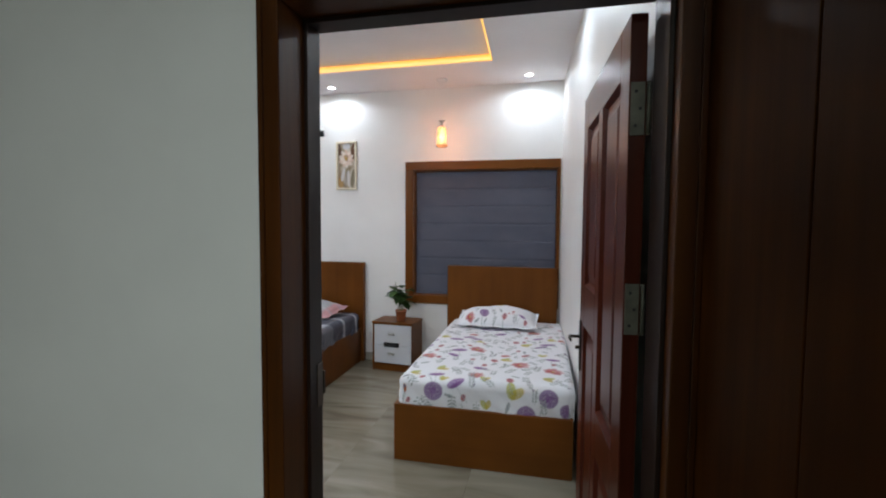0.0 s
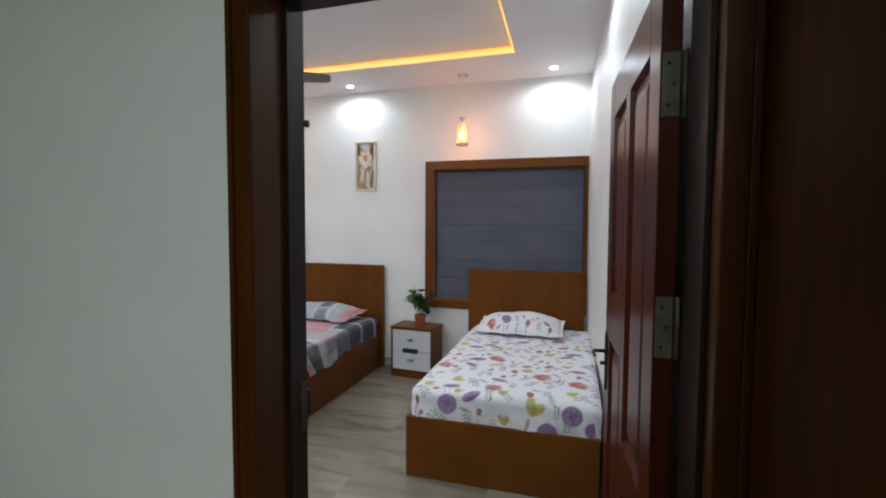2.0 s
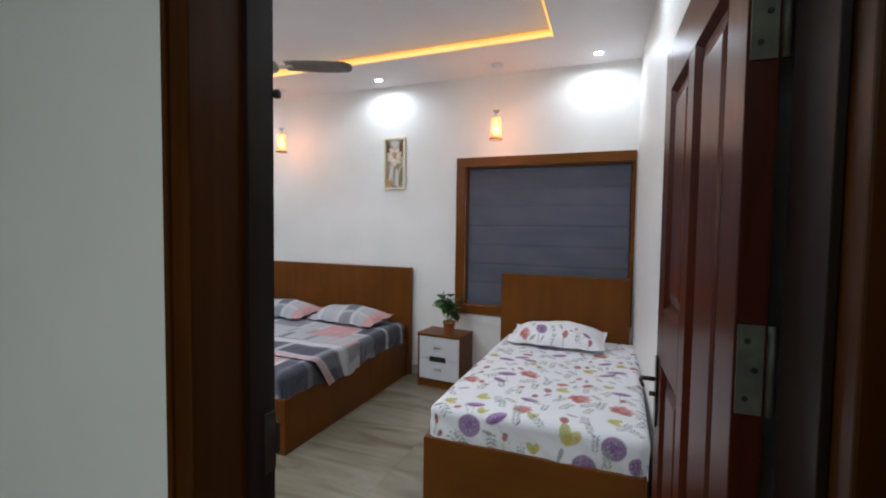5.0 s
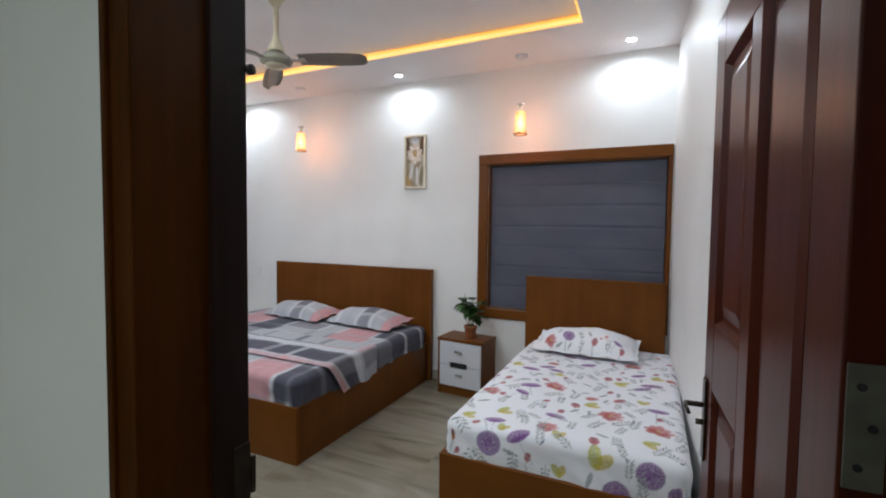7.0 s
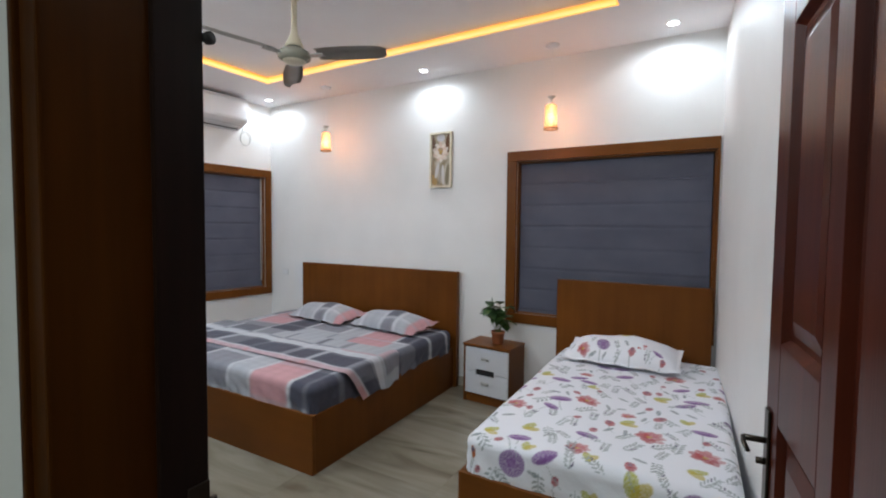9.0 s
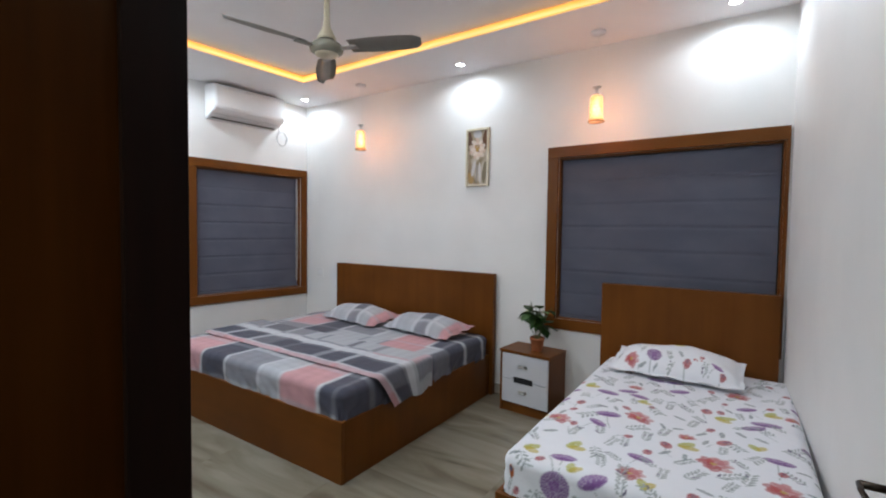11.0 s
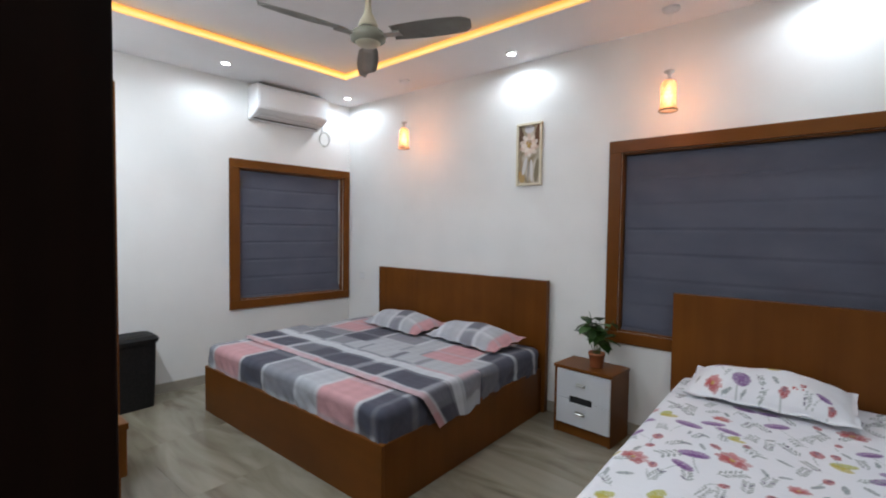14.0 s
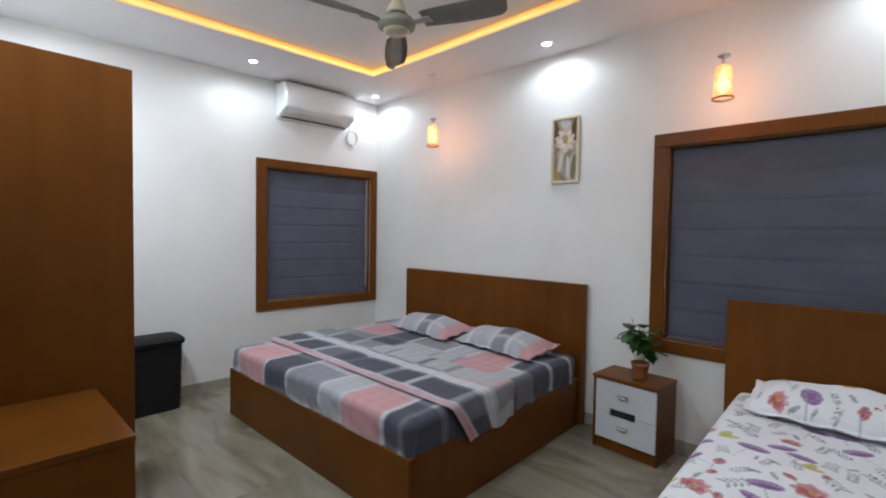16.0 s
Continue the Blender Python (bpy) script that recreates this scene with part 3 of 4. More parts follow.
def case_checks(u, v):
    return checks(u, v, [0.12, 0.17, 0.36, 0.40, 0.54, 0.58, 0.70], [0.10, 0.13, 0.27, 0.31], ["pwpwgwpr", "wwpwpwwq", "pwpwdwpr", "wwpwpwwq", "gwpwgwpr"])


def flowers(u, v, seed, planned=(), tries=4200):
    """White cotton with loose flowers, seed heads, sprigs and stems; u and v in metres on a regular grid."""
    rng = np.random.RandomState(seed)
    col = np.empty(u.shape + (3,))
    col[:] = (0.78, 0.79, 0.83)
    u0, v0 = u[0, 0], v[0, 0]
    step_u, step_v = u[0, 1] - u[0, 0], v[1, 0] - v[0, 0]

    def patch(cu, cv, reach):
        a, b = int((cu - reach - u0) / step_u), int((cu + reach - u0) / step_u) + 2
        c, d = int((cv - reach - v0) / step_v), int((cv + reach - v0) / step_v) + 2
        return slice(max(c, 0), max(d, 0)), slice(max(a, 0), max(b, 0))

    def ellipse(cu, cv, ru, rv, turn, colour, streaks=0, mix=1.0):
        s = patch(cu, cv, max(ru, rv))
        x, y = u[s] - cu, v[s] - cv
        if not x.size:
            return
        p, q = x * math.cos(turn) + y * math.sin(turn), -x * math.sin(turn) + y * math.cos(turn)
        d = (p / ru) ** 2 + (q / rv) ** 2
        w = np.clip((1.06 - d) * 8, 0, 1) * mix
        if streaks:
            ang = np.arctan2(q, p)
            w = w * (0.78 + 0.22 * np.sin(ang * streaks) * np.sin(np.sqrt(d) * 15))
        col[s] = col[s] * (1 - w[..., None]) + np.array(colour) * w[..., None]

    def stroke(a, b, width, colour, bend=0.0):
        m = (a[0] + b[0]) / 2 + bend * (b[1] - a[1]), (a[1] + b[1]) / 2 - bend * (b[0] - a[0])
        n = max(3, int(math.dist(a, b) / 0.006))
        for k in range(n + 1):
            t = k / n
            x = (1 - t) ** 2 * a[0] + 2 * t * (1 - t) * m[0] + t * t * b[0]
            y = (1 - t) ** 2 * a[1] + 2 * t * (1 - t) * m[1] + t * t * b[1]
            ellipse(x, y, width, width, 0, colour, mix=0.7)

    PURPLE, MAUVE, RED, CORAL = (0.155, 0.045, 0.215), (0.215, 0.085, 0.29), (0.36, 0.02, 0.03), (0.46, 0.075, 0.075)
    LIME, OCHRE, GREY, INK, ORANGE = (0.40, 0.40, 0.04), (0.50, 0.40, 0.05), (0.33, 0.37, 0.37), (0.13, 0.12, 0.18), (0.40, 0.11, 0.03)

    def draw(kind, x, y, size, turn):
        dx, dy = math.cos(turn), math.sin(turn)
        if kind == "ball":
            stroke((x, y), (x - dx * size * 2.6, y - dy * size * 2.6), 0.0035, GREY, 0.15)
            ellipse(x, y, size, size, turn, PURPLE, 26)
            ellipse(x, y, size * 0.35, size * 0.35, turn, MAUVE, 9, 0.7)
        elif kind == "umbel":
            stroke((x, y), (x - dx * size * 2.4, y - dy * size * 2.4), 0.003, GREY, 0.1)
            ellipse(x, y, size * 0.5, size, turn, MAUVE, 16)
            ellipse(x - dx * size * 0.2, y - dy * size * 0.2, size * 0.2, size * 0.8, turn, PURPLE, 0, 0.7)
        elif kind == "poppy":
            for k in range(12):
                a, reach = turn + k * 2.4, size * (0.30 + 0.35 * ((k * 7) % 12) / 12)
                ellipse(x + reach * math.cos(a), y + reach * math.sin(a), size * 0.40, size * 0.24, a + 0.7 * math.sin(3 * k), (CORAL, RED, (0.50, 0.20, 0.21))[k % 3], 7, 0.85)
            ellipse(x, y, size * 0.16, size * 0.16, 0, OCHRE, 0, 0.6)
        elif kind == "tulip":
            stroke((x, y), (x - dx * size * 3.2, y - dy * size * 3.2), 0.003, GREY, 0.2)
            ellipse(x, y, size, size * 0.7, turn, RED, 9)
            ellipse(x + dx * size * 0.4, y + dy * size * 0.4, size * 0.5, size * 0.3, turn, INK, 0, 0.5)
        elif kind == "lime":
            ellipse(x - 0.35 * size * dy, y + 0.35 * size * dx, size, size * 0.52, turn + 0.5, LIME, 8)
            ellipse(x + 0.35 * size * dy, y - 0.35 * size * dx, size * 0.85, size * 0.48, turn - 0.5, OCHRE, 8)
        elif kind == "sprig":
            stroke((x, y), (x + dx * size * 2.2, y + dy * size * 2.2), 0.0028, GREY, 0.1)
            for k in range(5):
                px, py = x + dx * size * (0.4 + 0.4 * k), y + dy * size * (0.4 + 0.4 * k)
                for s in (-1, 1):
                    ellipse(px - s * dy * size * 0.24, py + s * dx * size * 0.24, size * 0.30, size * 0.085, turn + s * 0.65, GREY if rng.rand() < 0.85 else INK)
        elif kind == "fir":
            stroke((x, y), (x + dx * size * 1.9, y + dy * size * 1.9), 0.003, GREY)
            for k in range(4):
                px, py = x + dx * size * 0.5 * k, y + dy * size * 0.5 * k
                for s in (-1, 1):
                    ellipse(px - s * dy * size * 0.35, py + s * dx * size * 0.35, size * (0.42 - 0.07 * k), size * 0.12, turn + s * 2.2, GREY)
        elif kind == "leaf":
            ellipse(x, y, size, size * 0.3, turn, (0.22, 0.26, 0.27), 5)
        elif kind == "dots":
            for k in range(9):
                ellipse(x + rng.uniform(-1, 1) * size, y + rng.uniform(-1, 1) * size, 0.006, 0.006, 0, CORAL if k % 3 else RED)
        elif kind == "bug":
            ellipse(x, y, size, size * 0.55, turn, ORANGE)
            ellipse(x + dx * size * 0.4, y + dy * size * 0.4, size * 0.4, size * 0.4, 0, INK)

    placed = [(x, y, s) for _, x, y, s, _ in planned]
    for item in planned:
        draw(*item)
    kinds = ["umbel"] * 2 + ["poppy"] + ["sprig"] * 10 + ["tulip"] + ["lime"] + ["fir"] * 3 + ["leaf"] * 3
    um, vm = u[-1, -1], v[-1, -1]
    for _ in range(tries):
        x, y, kind = rng.uniform(u0, um), rng.uniform(v0, vm), kinds[rng.randint(len(kinds))]
        size = {"ball": 0.048, "umbel": 0.048, "poppy": 0.044, "tulip": 0.022, "lime": 0.036, "sprig": 0.044, "fir": 0.044, "leaf": 0.030, "dots": 0.024, "bug": 0.020}[kind] * rng.uniform(0.85, 1.2)
        if all(math.hypot(x - a, y - b) > 0.78 * (size + c) + 0.012 for a, b, c in placed):
            placed.append((x, y, size))
            draw(kind, x, y, size, math.pi / 2 + rng.uniform(-1.0, 1.0) if kind not in ("leaf", "bug") else rng.uniform(0, 6.28))
    return col


def fitted_sheet(x0, x1, y0, y1, top, drop, radius, step, paint, seed):
    """A mattress under its sheet: flat top, rounded edges, sides tucked down; the print runs on over the edge."""
    ix0, ix1, iy0, iy1 = x0 + radius, x1 - radius, y0 + radius, y1 - radius
    reach = radius * math.pi / 2 + drop - radius
    us, vs = np.arange(ix0 - reach - step, ix1 + reach + step, step), np.arange(iy0 - reach - step, iy1 + reach + step, step)
    u, v = np.meshgrid(us, vs)
    ou, ov = u - np.clip(u, ix0, ix1), v - np.clip(v, iy0, iy1)
    d = np.hypot(ou, ov)
    keep = d <= reach * (0.955 + 0.03 * np.sin(13 * (u + 0.6 * v)) + 0.015 * np.sin(31 * (u - v)))
    ang = np.minimum(d / radius, math.pi / 2)
    down = np.maximum(d - radius * math.pi / 2, 0)
    safe = np.maximum(d, 1e-9)
    h = radius * np.sin(ang)
    rng = np.random.RandomState(seed)
    ripple = np.zeros_like(u)
    for _ in range(14):
        a, f, p = rng.uniform(0, 6.28), rng.uniform(4, 22), rng.uniform(0, 6.28)
        ripple += np.sin((u * math.cos(a) + v * math.sin(a)) * f + p) / f
    side = np.clip(down / 0.08, 0, 1)
    pleat = 0.0034 * np.sin(44 * (u + v) + 3 * np.sin(7 * u)) + 0.0055 * np.sin(11 * (u - v)) + 0.003 * np.sin(19 * u + 27 * v)
    h = h + side * pleat
    x = np.clip(u, ix0, ix1) + ou / safe * h
    y = np.clip(v, iy0, iy1) + ov / safe * h
    z = top - radius * (1 - np.cos(ang)) - down + 0.016 * ripple * np.clip(1 - d / 0.1, 0, 1)
    return np.stack([x, y, z], -1), keep, paint(u, v)


def cushion(cx, cy, cz, w, l, h, tilt, turn, paint, name="cushion", n=64):
    """A soft pillow in a case: plump middle, a flat sewn border, corners that stick out, creases towards the edge."""
    s = np.linspace(-1, 1, n)
    a, b = np.meshgrid(s, s)
    fa, fb = np.clip(np.abs(a) / 0.93, 0, 1), np.clip(np.abs(b) / 0.90, 0, 1)
    prof = np.clip(1 - fa ** 3.4, 0, 1) ** 0.66 * np.clip(1 - fb ** 2.6, 0, 1) ** 0.62
    X = a * w / 2 * (1 - 0.03 * (1 - np.abs(b) ** 2.5) * np.abs(a) ** 3)
    Y = b * l / 2 * (1 - 0.06 * (1 - np.abs(a) ** 3) * np.abs(b) ** 3)
    lump = 0.007 * np.sin(7 * a + 2 * b) + 0.006 * np.sin(5 * b - 3 * a + 1) + 0.0035 * np.sin(23 * a + 3 * np.sin(4 * b)) * np.abs(b)
    border = np.maximum(np.abs(a), np.abs(b)) ** 8
    wave = 0.006 * np.sin(13 * a + 2) + 0.006 * np.sin(9 * b)
    Zt = h * prof * (0.86 + 0.14 * np.cos(2 * b)) + lump * np.sqrt(prof) + border * wave
    Zb = -0.40 * h * prof + border * wave - 0.003
    m = pose(cx, cy, cz, tilt, 0, turn)
    R = np.array(m.to_3x3())
    out = []
    for Z in (Zt, Zb):
        out.append(np.stack([X, Y, Z], -1) @ R.T + np.array((cx, cy, cz)))
    pts = np.concatenate([out[0], out[1][::-1]], 0)
    u, v = np.meshgrid(np.linspace(0, w, n), np.linspace(0, l, n))
    c = paint(u, v)
    return grid_mesh(name, pts, np.ones(pts.shape[:2], bool), np.concatenate([c, c[::-1]], 0), M_PRINT)


# ---- the double bed ----
def platform_bed(x0, x1, y0, yh, label, hx0, hx1, hz):
    bed = thing("bed", ((x0 + x1) / 2, (y0 + yh) / 2, 0), label, "bed", "beds")
    t = 0.025
    part("headboard", B(hx0, hx1, yh, yh + 0.055, 0.0, hz, 0.004), M_TEAK, bed)
    part("foot_panel", B(x0, x1, y0, y0 + t, 0.0, 0.36, 0.003), M_TEAK_X, bed)
    part("side_panel", B(x0, x0 + t, y0 + t + 0.0005, yh - 0.001, 0.0, 0.36, 0.003), M_TEAK, bed)
    part("side_panel", B(x1 - t, x1, y0 + t + 0.0005, yh - 0.001, 0.0, 0.36, 0.003), M_TEAK, bed)
    part("deck", B(x0 + t, x1 - t, y0 + t + 0.0005, yh - 0.001, 0.30, 0.325), M_TEAK, bed)
    return bed


platform_bed(0.535, 2.592, -1.832, -0.075, "double bed with a teak-veneer headboard and box base", 0.652, 2.622, 1.073)
pts, keep, col = fitted_sheet(0.545, 2.588, -1.822, -0.085, 0.535, 0.205, 0.055, 0.0075, sheet_checks, 3)
double = thing("mattress", (1.58, -0.95, 0.325), "double mattress in a pink, grey and slate checked sheet", "mattress", "mattresses")
part("fitted_sheet", grid_mesh("fitted_sheet", pts, keep, col, M_PRINT), M_PRINT, double)
part("core", B(0.575, 2.562, -1.79, -0.11, 0.326, 0.515, 0.03), M_CORD, double)


def folded_blanket(x0, x1, ya, yb, skew, top, drop, step=0.008):
    """A blanket folded into a band across the bed, with one end hanging over the side."""
    us, vs = np.arange(x0, x1 + drop, step), np.arange(0, 1.0001, 0.012)
    u, v = np.meshgrid(us, vs)
    over = np.maximum(u - x1, 0)
    r = 0.03
    ang = np.minimum(over / r, math.pi / 2)
    x = np.minimum(u, x1) + r * np.sin(ang) + 0.004
    z = top - r * (1 - np.cos(ang)) - np.maximum(over - r * math.pi / 2, 0)
    y = ya + (yb - ya) * v + skew * (u - x0) / (x1 - x0)
    edge = np.clip(v / 0.10, 0, 1) * np.clip((1 - v) / 0.08, 0, 1)
    z = z - 0.016 * (1 - np.sqrt(edge)) + 0.003 * np.sin(17 * u + 5 * v) * edge
    hang = np.clip(over / drop, 0, 1)
    x = x + (0.012 * np.sin(11 * v) + 0.016) * np.clip(over / 0.1, 0, 1)
    y = y + hang * (0.17 * (1 - v) + 0.03 * np.sin(6 * v))
    z = z + 0.012 * np.sin(8 * v) * hang
    c = blanket_checks(u, v)
    return np.stack([x, y, z], -1), np.ones(u.shape, bool), c


pts, keep, col = folded_blanket(0.585, 2.572, -1.530, -0.93, -0.035, 0.562, 0.250)
tagged(new("folded_blanket", grid_mesh("folded_blanket", pts, keep, col, M_PRINT)), "folded checked blanket laid across the double bed", "blanket")
for px, py, turn, wide in ((1.27, -0.325, -7, 0.80), (2.09, -0.330, -8, 0.79)):
    me = cushion(px, py, 0.588, wide, 0.40, 0.105, 7, turn, case_checks, "pillow")
    tagged(new("pillow", me), "plump pillow in a grey and pink checked case", "pillow", "pillows on the double bed")

# ---- the single bed ----
platform_bed(3.602, 4.692, -1.925, -0.075, "single bed with a teak-veneer headboard and box base", 3.545, 4.640, 1.066)
PLANNED = [("ball", 3.85, -1.96, 0.060, -1.2), ("ball", 4.55, -1.95, 0.056, 1.2), ("ball", 4.42, -2.06, 0.056, 0.7), ("ball", 4.66, -2.02, 0.045, 1.3), ("lime", 4.35, -1.93, 0.055, 1.2),
           ("bug", 3.66, -1.96, 0.032, 1.6), ("fir", 3.97, -2.06, 0.045, 1.57), ("bug", 4.24, -2.09, 0.035, 0.4), ("fir", 4.12, -2.09, 0.04, 1.57), ("tulip", 4.04, -1.99, 0.022, 1.5)]
for kind, size, turn, spots in (
        ("umbel", 0.058, 1.75, ((3.85, -1.80), (3.99, -1.90), (3.82, -0.96), (3.91, -0.87), (3.90, -1.29), (4.11, -1.63), (4.50, -1.03), (4.55, -0.95), (4.58, -1.36), (4.15, -0.67), (3.98, -0.92))),
        ("poppy", 0.070, 0.3, ((3.71, -1.46), (4.03, -1.23), (4.36, -1.52), (4.43, -0.56), (4.58, -1.60), (4.10, -1.79))),
        ("tulip", 0.034, 1.5, ((3.74, -1.20), (4.18, -1.44), (4.39, -1.27), (4.32, -1.84), (4.30, -0.89))),
        ("lime", 0.044, 0.3, ((3.71, -1.80), (3.86, -1.68), (4.38, -0.96), (4.58, -0.80), (4.26, -1.40), (4.55, -1.76), (3.71, -0.88))),
        ("sprig", 0.050, 1.3, ((3.80, -1.59), (4.08, -1.84), (4.00, -1.39), (4.10, -1.46), (4.47, -1.64), (4.23, -1.60), (3.92, -1.52), (4.28, -1.72), (4.65, -1.78)))):
    PLANNED += [(kind, x, y, size * (0.9 + 0.2 * ((7 * i) % 5) / 4), turn + 0.5 * math.sin(2.3 * i)) for i, (x, y) in enumerate(spots)]
pts, keep, col = fitted_sheet(3.618, 4.705, -1.905, -0.085, 0.535, 0.215, 0.05, 0.0058, lambda u, v: flowers(u, v, 11, PLANNED), 8)
single = thing("mattress", (4.14, -1.0, 0.325), "single mattress in a white flower-printed sheet", "mattress", "mattresses")
part("fitted_sheet", grid_mesh("fitted_sheet", pts, keep, col, M_PRINT), M_PRINT, single)
part("core", B(3.65, 4.64, -1.87, -0.11, 0.326, 0.515, 0.03), M_CORD, single)
PP = [("ball", 0.27, 0.115, 0.043, 1.5), ("poppy", 0.14, 0.068, 0.052, 0.2), ("tulip", 0.46, 0.082, 0.030, 1.5), ("sprig", 0.55, 0.03, 0.035, 1.4), ("umbel", 0.62, 0.10, 0.035, 1.0),
      ("sprig", 0.19, 0.12, 0.026, 1.2), ("sprig", 0.37, 0.10, 0.032, 1.9), ("sprig", 0.36, 0.02, 0.032, 1.3), ("leaf", 0.21, 0.04, 0.026, 0.5), ("sprig", 0.05, 0.09, 0.03, 1.5),
      ("dots", 0.52, 0.13, 0.024, 0), ("tulip", 0.65, 0.05, 0.022, 1.2), ("leaf", 0.42, 0.15, 0.028, 2.0), ("leaf", 0.29, 0.045, 0.022, 1.0), ("lime", 0.40, 0.26, 0.036, 0.5), ("umbel", 0.16, 0.25, 0.04, 1.8)]
me = cushion(4.09, -0.345, 0.592, 0.76, 0.42, 0.120, 7, -1, lambda u, v: flowers(u, v, 5, PP, 0), "pillow", 96)
tagged(new("pillow", me), "plump pillow in a white flower-printed case", "pillow")

# ---- nightstand and plant ----
NX0, NX1, NY0, NY1, NZ = 2.828, 3.258, -0.325, -0.03, 0.500
ns = thing("nightstand", ((NX0 + NX1) / 2, (NY0 + NY1) / 2, 0), "teak nightstand with two white drawers beside the beds", "nightstand")
part("top", B(NX0 - 0.006, NX1 + 0.006, NY0 - 0.008, NY1, NZ - 0.02, NZ, 0.003), M_TEAK_X, ns)
part("side", B(NX0, NX0 + 0.02, NY0, NY1, 0, NZ - 0.0205, 0.002), M_TEAK, ns)
part("side", B(NX1 - 0.02, NX1, NY0, NY1, 0, NZ - 0.0205, 0.002), M_TEAK, ns)
part("back", B(NX0 + 0.0205, NX1 - 0.0205, NY1 - 0.02, NY1 - 0.002, 0.0, NZ - 0.0205), M_TEAK, ns)
part("plinth", B(NX0 + 0.0205, NX1 - 0.0205, NY0 + 0.012, NY0 + 0.028, 0.0, 0.083, 0.002), M_TEAK_X, ns)
part("inner_shelf", B(NX0 + 0.0205, NX1 - 0.0205, NY0 + 0.03, NY1 - 0.022, 0.25, 0.265), M_TEAK_X, ns)
mid = (NX0 + NX1) / 2
for z0, z1, slot in ((0.088, 0.270, "top"), (0.274, NZ - 0.026, "bottom")):
    b = bmesh.new()
    notch = 0.024
    xs = [NX0 + 0.030, mid - 0.085, mid + 0.085, NX1 - 0.003]
    if slot == "top":
        plan = [(xs[0], z0), (xs[3], z0), (xs[3], z1), (xs[2], z1), (xs[2], z1 - notch), (xs[1], z1 - notch), (xs[1], z1), (xs[0], z1)]
    else:
        plan = [(xs[0], z0), (xs[1], z0), (xs[1], z0 + notch), (xs[2], z0 + notch), (xs[2], z0), (xs[3], z0), (xs[3], z1), (xs[0], z1)]
    front, rear = [b.verts.new((x, NY0 - 0.018, z)) for x, z in plan], [b.verts.new((x, NY0 - 0.001, z)) for x, z in plan]
    b.faces.new(front), b.faces.new(rear[::-1])
    for i in range(len(plan)):
        j = (i + 1) % len(plan)
        b.faces.new((front[i], rear[i], rear[j], front[j]))
    bmesh.ops.recalc_face_normals(b, faces=b.faces[:])
    dr = part("drawer", b, M_WHITE, ns, "white laminate drawer front")
    zc = (z0 + z1) / 2 + (0.004 if slot == "top" else 0.012)
    hb = tube([(mid - 0.028, NY0 - 0.018, zc), (mid - 0.026, NY0 - 0.034, zc), (mid + 0.026, NY0 - 0.034, zc), (mid + 0.028, NY0 - 0.018, zc)], 0.005, 8)
    box(hb, mid - 0.036, mid + 0.036, NY0 - 0.0205, NY0 - 0.0182, zc - 0.014, zc + 0.014)
    part("handle", hb, M_STEEL, dr, "small steel drawer pull")
# near-black board added behind the notches as the shade inside the slot
part("slot_shadow_board", B(mid - 0.09, mid + 0.09, NY0 + 0.004, NY0 + 0.010, 0.240, 0.302), M_DARK, ns)
ns.rotation_euler.z = radians(-5)

PX, PY = 3.085, -0.20
plant = thing("potted_plant", (PX, PY, NZ), "leafy green plant in a small terracotta pot", "plant")
part("pot", turned([(0.0, NZ), (0.042, NZ), (0.045, NZ + 0.01), (0.053, NZ + 0.085), (0.058, NZ + 0.088), (0.058, NZ + 0.108), (0.052, NZ + 0.108), (0.050, NZ + 0.09), (0.0, NZ + 0.088)], PX, PY, 28), M_TERRA, plant, smooth=True)
part("soil", turned([(0.0, NZ + 0.094), (0.049, NZ + 0.092)], PX, PY, 20), M_SOIL, plant)
rng = random.Random(4)
for s in range(12):
    a = s * 2.4 + rng.uniform(-0.4, 0.4)
    lean, height = rng.uniform(0.04, 0.15), rng.uniform(0.10, 0.31)
    base = Vector((PX + 0.015 * math.cos(a), PY + 0.015 * math.sin(a), NZ + 0.09))
    tip = base + Vector((lean * math.cos(a), 0.75 * lean * math.sin(a), height))
    bend = base.lerp(tip, 0.5) + Vector((-0.01 * math.cos(a), -0.01 * math.sin(a), 0.02))
    st = part("stem", tube([base, bend, tip], 0.0022, 5), M_STEM, plant)
    for k in range(rng.randint(3, 5)):
        f = 0.45 + 0.55 * (k + 1) / 5
        p = base.lerp(bend, min(1, 2 * f)) if f < 0.5 else bend.lerp(tip, 2 * f - 1)
        yaw, up, size = rng.uniform(0, 6.28), rng.uniform(-0.5, 0.7), rng.uniform(0.075, 0.125)
        d = Vector((math.cos(yaw) * math.cos(up), math.sin(yaw) * math.cos(up), math.sin(up)))
        side = d.cross(Vector((0, 0, 1))).normalized()
        nrm = side.cross(d)
        b = bmesh.new()
        spine, lft, rgt = [], [], []
        for i in range(6):
            t = i / 5
            w = size * 0.42 * math.sin(math.pi * min(1, 0.06 + t * 0.94)) ** 0.8 * (1 - 0.25 * t)
            c = p + d * size * t - nrm * size * 0.35 * t * t
            spine.append(b.verts.new(c - nrm * 0.004))
            lft.append(b.verts.new(c + side * w + nrm * 0.004)), rgt.append(b.verts.new(c - side * w + nrm * 0.004))
        for i in range(5):
            b.faces.new((lft[i], lft[i + 1], spine[i + 1], spine[i])), b.faces.new((spine[i], spine[i + 1], rgt[i + 1], rgt[i]))
        part("leaf", b, M_LEAF, st, smooth=True)

